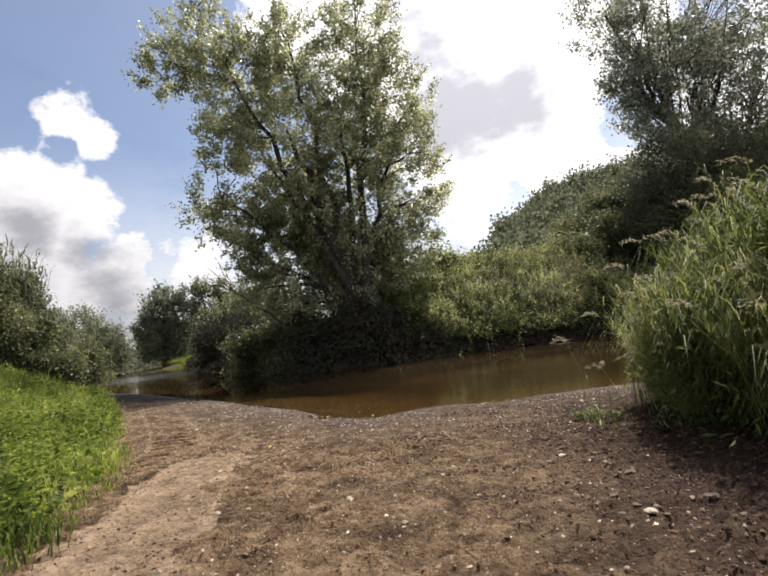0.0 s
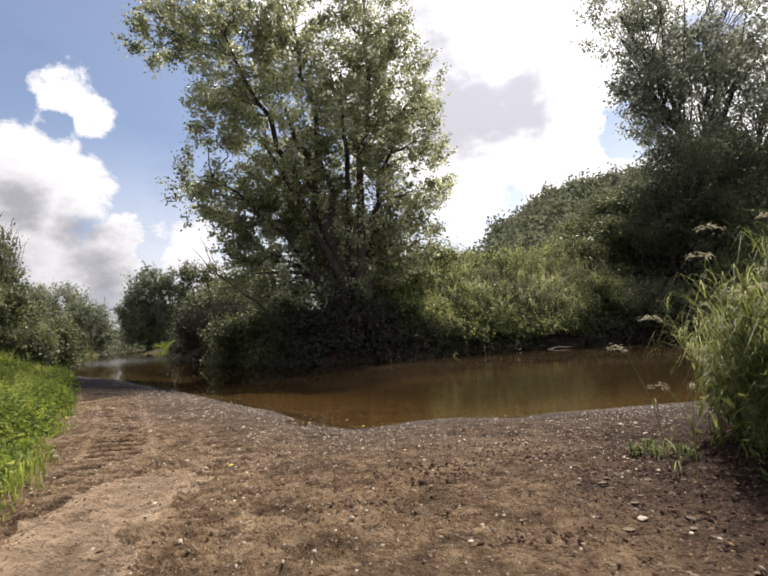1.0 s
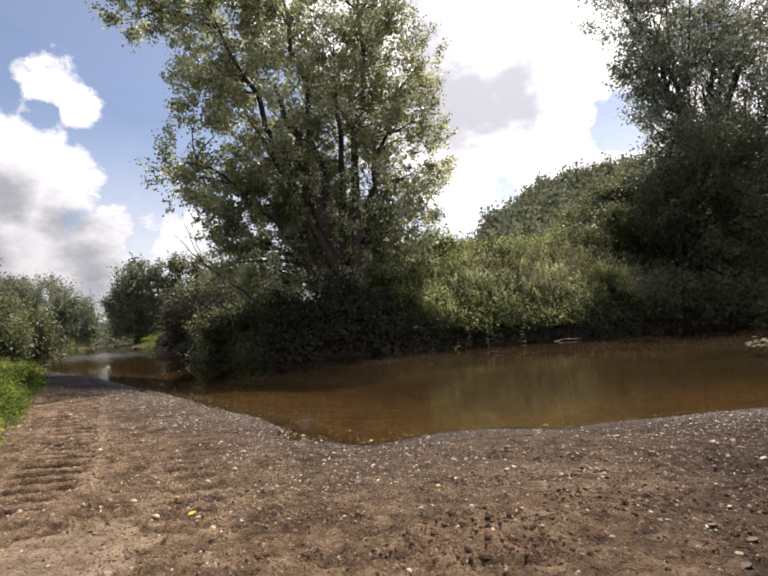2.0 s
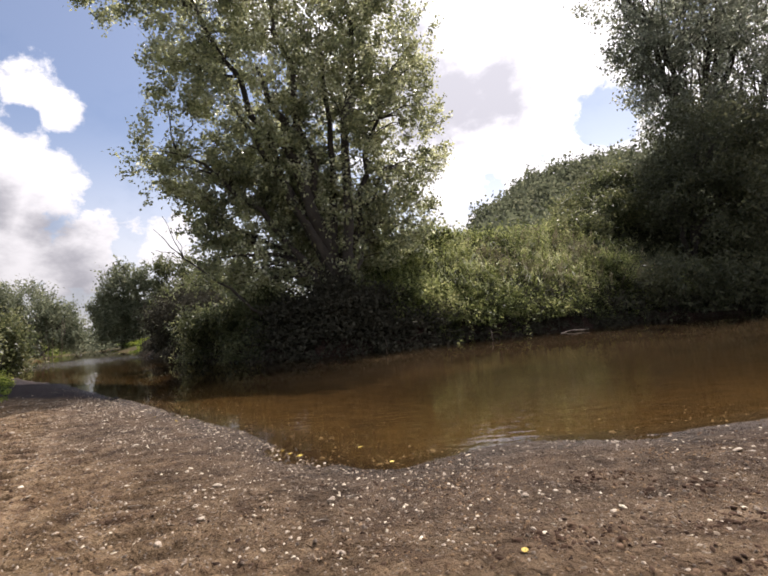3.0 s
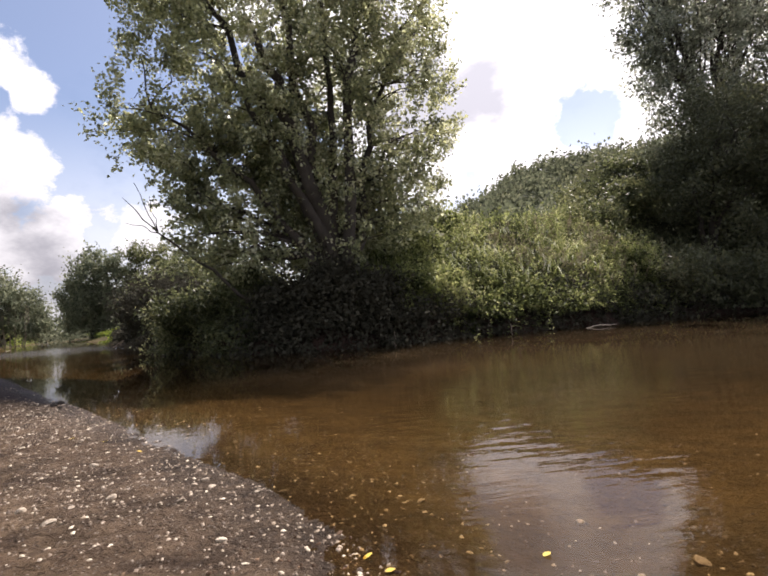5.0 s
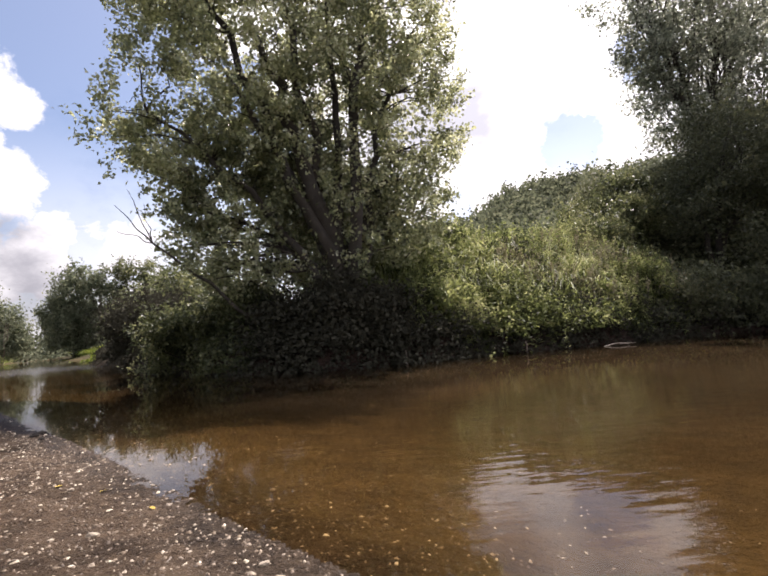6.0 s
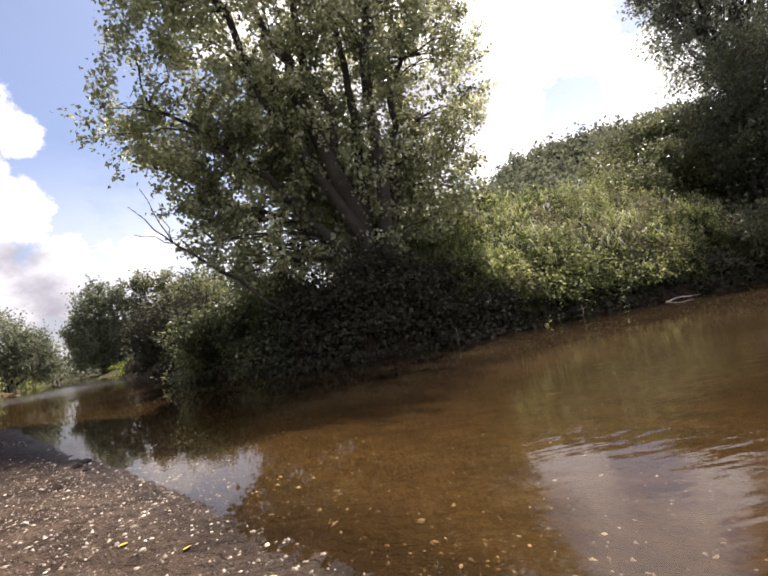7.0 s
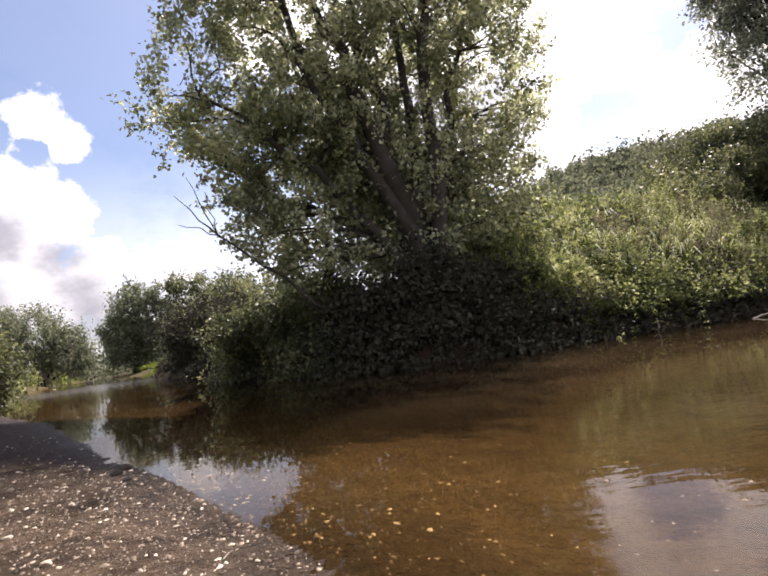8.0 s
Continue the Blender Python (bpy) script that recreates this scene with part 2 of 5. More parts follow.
def blade_mesh(name, base, lean, height, width, mat, curl=0.5):
    """Grass blades: three pairs of points each, arching towards lean (x, y)."""
    n = len(base)
    h, w = (np.broadcast_to(a, n)[:, None] for a in (height, width))
    lean3 = np.concatenate([lean, np.zeros((n, 1))], axis=1)
    side = unit(np.cross(lean3 + rng.normal(size=(n, 3)) * 0.4, [0, 0, 1.0]))
    up = np.array([0, 0, 1.0])
    mid = base + up * h * 0.62 + lean3 * h * 0.25
    mid2 = base + up * h * 0.92 + lean3 * h * 0.62
    tip = base + up * h * (1 - 0.35 * curl * np.linalg.norm(lean3, axis=1, keepdims=True)) + lean3 * h
    v = np.stack([base - side * w / 2, base + side * w / 2, mid - side * w * 0.45, mid + side * w * 0.45,
                  mid2 - side * w * 0.3, mid2 + side * w * 0.3, tip - side * w * 0.04, tip + side * w * 0.04], axis=1).reshape(-1, 3)
    q = np.array([[0, 1, 3, 2], [2, 3, 5, 4], [4, 5, 7, 6]])
    f = (np.arange(n)[:, None, None] * 8 + q[None]).reshape(-1, 4)
    return mesh_from(name, v, f, mat)


def tube_arrays(path, radii, sides=8, off=0):
    """A tapered tube along a path."""
    path = np.asarray(path, float)
    n = len(path)
    tang = unit(np.gradient(path, axis=0))
    ref = np.array([0.31, 0.93, 0.2])
    a = unit(np.cross(tang, ref))
    b = np.cross(tang, a)
    ang = np.linspace(0, 2 * math.pi, sides, endpoint=False)
    r = np.asarray(radii, float)[:, None, None]
    v = path[:, None] + r * (np.cos(ang)[None, :, None] * a[:, None] + np.sin(ang)[None, :, None] * b[:, None])
    q = []
    for i in range(n - 1):
        for j in range(sides):
            k = (j + 1) % sides
            q.append([i * sides + j, i * sides + k, (i + 1) * sides + k, (i + 1) * sides + j])
    return v.reshape(-1, 3), np.array(q) + off


def wiggle(a, b, n, amount, sag=0.0):
    """A bent line of n points from a to b."""
    t = np.linspace(0, 1, n)[:, None]
    p = np.asarray(a) * (1 - t) + np.asarray(b) * t
    p += (rng.normal(size=(n, 3)) * amount) * np.sin(t * math.pi)
    p[:, 2] += sag * np.sin(t[:, 0] * math.pi)
    return p


def tubes_mesh(name, tubes, mat, sides=7):
    vs, qs, off = [], [], 0
    for path, r in tubes:
        v, q = tube_arrays(path, r, sides, off)
        vs.append(v), qs.append(q)
        off += len(v)
    return mesh_from(name, np.concatenate(vs), np.concatenate(qs), mat, True)


# ---- lie of the land ----
NEAR_BANK = np.array([(300, 25), (60, 12), (15, 9.0), (8, 8.4), (4, 8.1), (2.8, 7.93), (2.0, 7.88), (1.4, 8.0), (0.8, 8.08), (0.4, 7.98), (0.08, 7.82), (-0.24, 7.69), (-0.52, 7.79), (-0.8, 8.08), (-1.2, 8.65), (-1.54, 9.12), (-1.88, 9.72), (-2.35, 10.3),
                      (-2.9, 11.1), (-3.6, 12.0), (-4.4, 13.05), (-5.1, 13.95), (-5.8, 14.8), (-7.6, 17.2), (-10.4, 20.9), (-14.7, 25.6), (-18.6, 30.6), (-24.5, 38), (-36, 56), (-48.5, 75), (-57, 91), (-66, 112), (-86, 150), (-176, 300)], float)
FAR_BANK = np.array([(-155, 300), (-73, 150), (-49, 108), (-36, 86), (-29, 70), (-19, 48), (-14, 40), (-10.8, 33), (-7.5, 27), (-5.4, 24.4), (-4, 23.2), (-2, 22.3), (0, 22.5), (2.5, 23.2),
                     (5.8, 24.1), (8.5, 24.8), (12, 25.7), (20, 26.6), (60, 29), (300, 42)], float)
RIVER = np.concatenate([NEAR_BANK, FAR_BANK])
GRASS_EDGE = np.array([(-2.2, -60), (-2.25, 0), (-2.5, 3.4), (-2.95, 5.2), (-4.05, 7.1), (-5.9, 10.5), (-9.5, 16.7), (-14, 23.5), (-20.6, 31.6), (-28, 43), (-66, 108), (-178, 290)], float)
MOUND_EDGE = np.array([(1.7, -60), (1.7, 2.0), (1.95, 3.4), (2.1, 4.6), (2.5, 5.8), (3.6, 6.9), (8, 7.3), (15, 7.8), (300, 20)], float)


def dist_to(poly, x, y):
    """Distance to a polyline, and on which side of its nearest piece: plus to the left."""
    best = np.full(x.shape, 1e9)
    side = np.zeros(x.shape)
    for (ax, ay), (bx, by) in zip(poly[:-1], poly[1:]):
        dx, dy = bx - ax, by - ay
        t = np.clip(((x - ax) * dx + (y - ay) * dy) / (dx * dx + dy * dy), 0, 1)
        d = np.hypot(x - ax - t * dx, y - ay - t * dy)
        s = np.sign(dx * (y - ay) - dy * (x - ax))
        m = d < best - 1e-9
        best, side = np.where(m, d, best), np.where(m, s, side)
    return best, side


def inside(poly, x, y):
    c = np.zeros(x.shape, bool)
    for (ax, ay), (bx, by) in zip(poly, np.roll(poly, -1, axis=0)):
        if ay == by:
            continue
        c ^= ((ay > y) != (by > y)) & (x < (bx - ax) * (y - ay) / (by - ay) + ax)
    return c


def ss(a, b, v):
    t = np.clip((v - a) / (b - a), 0, 1)
    return t * t * (3 - 2 * t)


def wave(x, y, f, seed):
    """Cheap smooth unevenness between about -1 and 1."""
    return (np.sin(x * f + 1.7 * seed + 1.3 * np.sin(y * f * 0.83 + seed)) + np.sin(y * f * 1.13 + 2.1 * seed + 1.1 * np.sin(x * f * 0.71 - seed))
            + 0.5 * np.sin((x + y) * f * 1.9 + seed * 3.3)) / 2.5


LATTICE = rng.random((256, 256))


def lumps(x, y, f, seed):
    """Value noise between 0 and 1 with f lumps to the metre."""
    u, v = x * f + 37.3 * seed, y * f + 91.7 * seed
    i, j = np.floor(u).astype(int), np.floor(v).astype(int)
    a, b = u - i, v - j
    a, b = a * a * (3 - 2 * a), b * b * (3 - 2 * b)
    g = LATTICE
    return ((g[i % 256, j % 256] * (1 - a) + g[(i + 1) % 256, j % 256] * a) * (1 - b) + (g[i % 256, (j + 1) % 256] * (1 - a) + g[(i + 1) % 256, (j + 1) % 256] * a) * b)


SAND_LINE = np.array([(-1.55, 0.5), (-1.8, 2.9), (-1.97, 3.9), (-2.0, 4.6), (-2.12, 5.5)], float)


def sand_patch(x, y):
    """A smooth tongue of silt between the ruts, 0 to 1."""
    d, _ = dist_to(SAND_LINE, x, y)
    return 1 - ss(0.27, 0.47, d - 0.07 * ss(5.0, 3.4, y) + 0.15 * wave(x, y, 3.3, 5) + 0.09 * wave(x, y, 9.7, 8))


def broken_soil(x, y):
    """Trodden, crumbly relief in metres."""
    r = np.abs(lumps(x, y, 3, 1) - 0.5) * 0.016 + ss(0.6, 0.67, lumps(x + 0.1 * lumps(x, y, 9, 5), y * 1.3, 10, 2)) * 0.015 + ss(0.58, 0.66, lumps(x, y * 1.2, 19, 3)) * 0.012 + (lumps(x, y, 34, 6) - 0.5) * 0.012
    return r - 0.008


def track_depth(x, y):
    """Ruts with lugs pressed by a tyre into the soft ground beside the grass."""
    out = np.zeros(x.shape)
    for line, wide, deep in ((np.array([(-2.3, 1.5), (-2.5, 3.2), (-2.72, 4.63), (-2.8, 5.7), (-3.02, 6.7), (-3.45, 7.7), (-4.3, 9.3), (-6.2, 12.8)], float), 0.27, 1.5),
                       (np.array([(-0.6, 1.0), (-1.05, 3.4), (-1.7, 6.5), (-2.6, 9.0)], float), 0.22, 0.55)):
        d, s = dist_to(line, x, y)
        along = y * 0.95 - x * 0.3
        lug = np.clip(np.sin((along + 0.04 * wave(x, y, 4, 3) + d * -0.12 * s) * 2 * math.pi / 0.27) * 2.6 + 0.4, -1, 1)
        m = 1 - ss(wide * 0.75, wide * 1.25, d)
        out += deep * m * (-0.016 + 0.034 * lug) * (0.12 + 0.88 * ss(4.8, 6.6, y)) * (0.8 + 0.2 * wave(x, y, 1.1, 5))
        out += 0.016 * deep * np.exp(-((d - wide * 1.3) / 0.06) ** 2)
    return out


def land(x, y):
    """Height of the ground."""
    x, y = np.asarray(x, float), np.asarray(y, float)
    wet = inside(RIVER, x, y)
    dn, _ = dist_to(NEAR_BANK, x, y)
    df, _ = dist_to(FAR_BANK, x, y)
    far = df < dn
    dg, sg = dist_to(GRASS_EDGE, x, y)
    dm, sm = dist_to(MOUND_EDGE, x, y)
    beach = 0.05 * ss(0, 0.9, dn) + 0.06 * ss(0.5, 4, dn) + 0.008 * wave(x, y, 2.2, 1) + 0.005 * wave(x, y, 6.1, 2)
    rut = track_depth(x, y)
    beach += 1.35 * broken_soil(x, y) * (0.4 + 0.6 * ss(0.35, 0.65, lumps(x, y, 0.9, 7))) * (0.3 + 0.7 * ss(0.5, 2.6, dn)) * (1 - 0.5 * ss(0.004, 0.012, np.abs(rut))) * (1 - 0.75 * sand_patch(x, y))
    beach = np.maximum(beach * ss(-0.05, 0.5, dn) + rut * ss(0.5, 1.6, dn), 0.004 + 0.04 * ss(0.0, 0.9, dn) + 0.1 * ss(0.0, 0.9, dn) * broken_soil(x, y))
    beach += mud_strip(x, y, dn) * (0.03 + 0.025 * wave(x * 0.6 + y * 0.8, dn * 3, 2.3, 4) + 0.012 * wave(x, y, 8.0, 6)) * ss(0.1, 0.6, dn)
    left = np.where(sg > 0, dg, 0)
    beach += ss(0.1, 6.0, left) * 1.9 + ss(0, 0.5, left) * 0.10 + ss(5, 40, left) * 1.6 + 0.06 * wave(x, y, 1.0, 4) * ss(0, 2, left)
    right = np.where(sm < 0, dm, 0)
    beach += ss(0.0, 2.2, right) * 0.45 + (0.05 * wave(x, y, 2.6, 8) + 0.7 * broken_soil(x, y)) * ss(-0.3, 0.6, right) + ss(3, 20, right) * 0.8
    crest = 1.2 + 2.7 * ss(-5, 3, x) + 2.4 * ss(7, 21, x)
    bank = np.minimum(0.55 * ss(0, 0.35, df) + df * 0.72, crest + 0.0 * df)
    bank = np.where(df * 0.72 + 0.55 > crest, crest + 0.35 * (1 - np.exp(-(df - crest / 0.72) / 3)), bank)
    hill = ss(22, 100, df) * (16.5 * ss(20, 42, x) + 9 * ss(34, 62, x) + 6 * ss(60, 110, x)) * (1 - ss(150, 320, y))
    bank = bank + np.where(far, hill, 0) + 0.25 * wave(x, y, 0.5, 6) * ss(0.5, 4, df)
    bed = -0.03 - 0.5 * ss(0, 6, np.minimum(dn, df * 1.6)) - 0.14 * ss(0, 1.2, np.minimum(dn, df)) - 0.4 * (1 - ss(0.5, 5, df)) + 0.012 * wave(x, y, 3.0, 3)
    return np.where(wet, np.where(far, bed, np.minimum(bed, -0.012 * 1)), np.where(far, bank, beach))


def axis_steps(lo, hi, step, reach, grow, more=None):
    a = list(np.arange(lo, hi + 1e-6, step))
    s, v = step, hi
    if more:
        s, v = more[1], more[0]
        a += list(np.arange(hi + s, v + 1e-6, s))
    while v < reach:
        s *= grow
        v += s
        a.append(v)
    s, v = step, lo
    while v > -reach:
        s *= grow
        v -= s
        a.insert(0, v)
    return np.array(a)


def grid_mesh(name, xs, ys, height, mat):
    X, Y = np.meshgrid(xs, ys)
    Z = height(X, Y)
    n, m = X.shape
    i = np.arange(n * m).reshape(n, m)
    q = np.stack([i[:-1, :-1], i[:-1, 1:], i[1:, 1:], i[1:, :-1]], axis=-1).reshape(-1, 4)
    return mesh_from(name, np.stack([X, Y, Z], axis=-1).reshape(-1, 3), q, mat, True), X, Y, Z


def mask(me, name, values):
    a = me.attributes.new(name, "FLOAT", "POINT")
    a.data.foreach_set("value", np.asarray(values, dtype=np.float32).ravel())


def mud_strip(x, y, dn):
    """The low wet tongue of mud along the water at the far end of the beach."""
    return ss(-0.05, 0.25, y - 14.25 - 0.46 * (-5.3 - x) + 0.12 * wave(x, y, 1.9, 7)) * (1 - ss(3.6, 5.2, dn)) * (x < -3) * (1 - ss(27, 32, y))


def ground_material():
    """Silt, gravel, sand, damp margin and turf, laid out by masks on the ground."""
    m, N, L = material("river_bank_ground")
    out, p = N("ShaderNodeOutputMaterial"), N("ShaderNodeBsdfPrincipled")
    geo = N("ShaderNodeNewGeometry")

    def noise_at(scale, detail=6.0, rough=0.55):
        n = N("ShaderNodeTexNoise")
        n.inputs["Scale"].default_value, n.inputs["Detail"].default_value, n.inputs["Roughness"].default_value = scale, detail, rough
        L(geo.outputs["Position"], n.inputs["Vector"])
        return n.outputs["Fac"]

    def blend(fac, a, b):
        x = N("ShaderNodeMix")
        x.data_type = "RGBA"
        for s, k in ((fac, "Factor"), (a, "A"), (b, "B")):
            if isinstance(s, tuple):
                x.inputs[k].default_value = (*s, 1)
            else:
                L(s, x.inputs[k])
        return x.outputs["Result"]

    def attr(name):
        a = N("ShaderNodeAttribute")
        a.attribute_name = name
        return a.outputs["Fac"]

    def times(a, b):
        x = N("ShaderNodeMath")
        x.operation = "MULTIPLY"
        L(a, x.inputs[0])
        if isinstance(b, float):
            x.inputs[1].default_value = b
        else:
            L(b, x.inputs[1])
        return x.outputs[0]

    def ramped(src, stops):
        r = ramp_node(N, stops)
        L(src, r.inputs["Fac"])
        return r.outputs["Color"]

    big, mid, fine = noise_at(0.8), noise_at(5.0, 8.0, 0.65), noise_at(60.0, 8.0, 0.7)
    soil = ramped(mid, [(0.32, (0.06, 0.033, 0.018)), (0.5, (0.152, 0.099, 0.053)), (0.7, (0.255, 0.178, 0.102))])
    grey = ramped(mid, [(0.3, (0.056, 0.037, 0.024)), (0.55, (0.115, 0.079, 0.051)), (0.8, (0.19, 0.135, 0.089))])
    c = blend(attr("gravel"), soil, grey)
    v = N("ShaderNodeTexVoronoi")
    v.inputs["Scale"].default_value = 38.0
    L(geo.outputs["Position"], v.inputs["Vector"])
    chip = times(ramped(v.outputs["Distance"], [(0.16, (1, 1, 1)), (0.30, (0, 0, 0))]), ramped(noise_at(11.0, 4.0), [(0.44, (0, 0, 0)), (0.54, (1, 1, 1))]))
    c = blend(times(chip, 0.75), c, ramped(v.outputs["Color"], [(0.2, (0.12, 0.10, 0.085)), (0.7, (0.34, 0.29, 0.235))]))
    grit = N("ShaderNodeHueSaturation")
    grit.inputs["Value"].default_value, grit.inputs["Saturation"].default_value = 0.5, 1.05
    L(c, grit.inputs["Color"])
    c = blend(times(ramped(noise_at(32.0, 5.0, 0.75), [(0.5, (0, 0, 0)), (0.6, (1, 1, 1))]), 0.7), c, grit.outputs["Color"])
    patch = N("ShaderNodeHueSaturation")
    patch.inputs["Value"].default_value, patch.inputs["Saturation"].default_value = 0.58, 1.05
    L(c, patch.inputs["Color"])
    c = blend(ramped(noise_at(1.7, 7.0, 0.68), [(0.5, (0, 0, 0)), (0.58, (0.85, 0.85, 0.85))]), c, patch.outputs["Color"])
    sand = ramped(mid, [(0.3, (0.16, 0.11, 0.066)), (0.7, (0.30, 0.215, 0.135))])
    sandm = N("ShaderNodeMath")
    sandm.operation = "MULTIPLY_ADD"
    L(mid, sandm.inputs[0])
    sandm.inputs[1].default_value = 1.5
    L(attr("sand"), sandm.inputs[2])
    sandfac = times(ramped(sandm.outputs[0], [(0.95, (0, 0, 0)), (1.55, (1, 1, 1))]), ramped(attr("sand"), [(0.02, (0, 0, 0)), (0.2, (1, 1, 1))]))
    c = blend(sandfac, c, sand)
    # Ridge tops lightened by relief: dry soil plus painted light
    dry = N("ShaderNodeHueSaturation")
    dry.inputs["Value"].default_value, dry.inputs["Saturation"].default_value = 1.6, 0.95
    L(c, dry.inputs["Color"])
    c = blend(attr("ridge_light"), c, dry.outputs["Color"])
    # Ruts and crevices darkened: damp soil plus painted shade
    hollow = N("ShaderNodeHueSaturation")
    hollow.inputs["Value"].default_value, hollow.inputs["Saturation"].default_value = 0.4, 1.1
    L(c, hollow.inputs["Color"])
    c = blend(attr("pit_shade"), c, hollow.outputs["Color"])
    # dark earth below the tall grass and far bank, their shade painted in
    humus_shade = ramped(noise_at(14.0, 8.0, 0.7), [(0.35, (0.018, 0.010, 0.008)), (0.6, (0.05, 0.03, 0.022)), (0.8, (0.10, 0.064, 0.047))])
    c = blend(attr("humus_shade"), c, humus_shade)
    turf = ramped(mid, [(0.3, (0.022, 0.026, 0.011)), (0.7, (0.055, 0.055, 0.022))])
    c = blend(attr("turf"), c, turf)
    mud = ramped(mid, [(0.3, (0.022, 0.016, 0.017)), (0.7, (0.045, 0.034, 0.034))])
    c = blend(attr("mud"), c, mud)
    bed = ramped(noise_at(2.2, 8.0, 0.65), [(0.3, (0.066, 0.044, 0.019)), (0.52, (0.118, 0.08, 0.034)), (0.75, (0.18, 0.126, 0.058))])
    speck = ramped(noise_at(24.0, 4.0), [(0.56, (0, 0, 0)), (0.66, (1, 1, 1))])
    bed = blend(times(speck, 0.6), bed, (0.055, 0.035, 0.018))
    c = blend(attr("bed"), c, bed)
    damp = N("ShaderNodeHueSaturation")
    damp.inputs["Value"].default_value, damp.inputs["Saturation"].default_value = 0.55, 1.1
    L(c, damp.inputs["Color"])
    c = blend(attr("damp"), c, damp.outputs["Color"])
    L(c, p.inputs["Base Color"])
    r = N("ShaderNodeMapRange")
    L(attr("damp"), r.inputs["Value"])
    r.inputs["To Min"].default_value, r.inputs["To Max"].default_value = 0.95, 0.5
    L(r.outputs[0], p.inputs["Roughness"])
    p.inputs["Specular IOR Level"].default_value = 0.18
    hsum = N("ShaderNodeMath")
    hsum.operation = "MULTIPLY_ADD"
    L(fine, hsum.inputs[0])
    hsum.inputs[1].default_value = 0.35
    L(noise_at(17.0, 8.0, 0.7), hsum.inputs[2])
    clod = N("ShaderNodeMath")
    clod.operation = "MULTIPLY_ADD"
    L(ramped(noise_at(9.0, 6.0, 0.6), [(0.48, (0, 0, 0)), (0.54, (1, 1, 1))]), clod.inputs[0])
    clod.inputs[1].default_value = 0.4
    L(hsum.outputs[0], clod.inputs[2])
    b = N("ShaderNodeBump")
    b.inputs["Strength"].default_value, b.inputs["Distance"].default_value = 1.0, 0.05
    L(clod.outputs[0], b.inputs["Height"])
    L(b.outputs[0], p.inputs["Normal"])
    L(p.outputs[0], out.inputs["Surface"])
    return m




def build_ground():
    xs = axis_steps(-5.6, 3.2, 0.028, 2500, 1.1)
    ys = axis_steps(1.6, 8.0, 0.026, 2500, 1.1, (14.5, 0.045))
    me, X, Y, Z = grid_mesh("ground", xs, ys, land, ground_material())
    wet = inside(RIVER, X, Y)
    dn, _ = dist_to(NEAR_BANK, X, Y)
    df, _ = dist_to(FAR_BANK, X, Y)
    dg, sg = dist_to(GRASS_EDGE, X, Y)
    dm, sm = dist_to(MOUND_EDGE, X, Y)
    near = ~wet & (dn <= df)
    mask(me, "bed", np.where(wet, ss(-0.05, 0.45, dn) * ss(0.8, 3.0, df), 0))
    mask(me, "damp", np.where(near, 0.9 * (1 - ss(0.05, 0.6, dn + 0.12 * wave(X, Y, 2.4, 2))), np.where(wet, 1 - ss(0.2, 1.2, dn), 0.3)))
    mask(me, "gravel", np.where(near, 1 - ss(0.4, 2.6, dn + 0.5 * wave(X, Y, 0.9, 9)), 1))
    mask(me, "sand", np.where(near, 0.85 * sand_patch(X, Y), 0))
    mask(me, "humus_shade", np.where((df < dn) & (df < 4), 1 - ss(0.8, 2.2, df), np.where(near & (sm < 0), 0.85 + 0.15 * ss(0, 0.5, dm), np.where(near, 0.8 * (1 - ss(0, 1.7, dm + 0.4 * wave(X, Y, 2, 3))), 0))))
    mask(me, "turf", np.where(Y > 52, 1.0, np.where(near & ((sg > 0) | (Y > 32)), np.maximum(ss(0.0, 0.5, dg), ss(32, 38, Y)), np.where(df < dn, np.where(wet, 0, np.where(Y > 28, ss(0.05, 0.5, df), ss(0.8, 2.2, df))), 0))))
    mask(me, "mud", np.where(near, mud_strip(X, Y, dn), 0))
    # relief drives the light painted on ridges and the shade painted in ruts
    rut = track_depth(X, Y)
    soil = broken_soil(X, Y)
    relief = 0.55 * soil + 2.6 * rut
    pit_shade = np.where(near, np.maximum(0.75 * ss(0.012, 0.04, -rut), 0.45 * ss(0.003, 0.010, -soil)) * ss(0.8, 2.4, dn), 0)
    mask(me, "pit_shade", pit_shade)
    mask(me, "ridge_light", np.where(near, ss(-0.016, 0.022, relief) * ss(0.6, 2.2, dn), 0))
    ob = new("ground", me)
    tagged(ob, "brown silt and gravel river beach with damp margin and grassy banks", "ground", kind="structure")


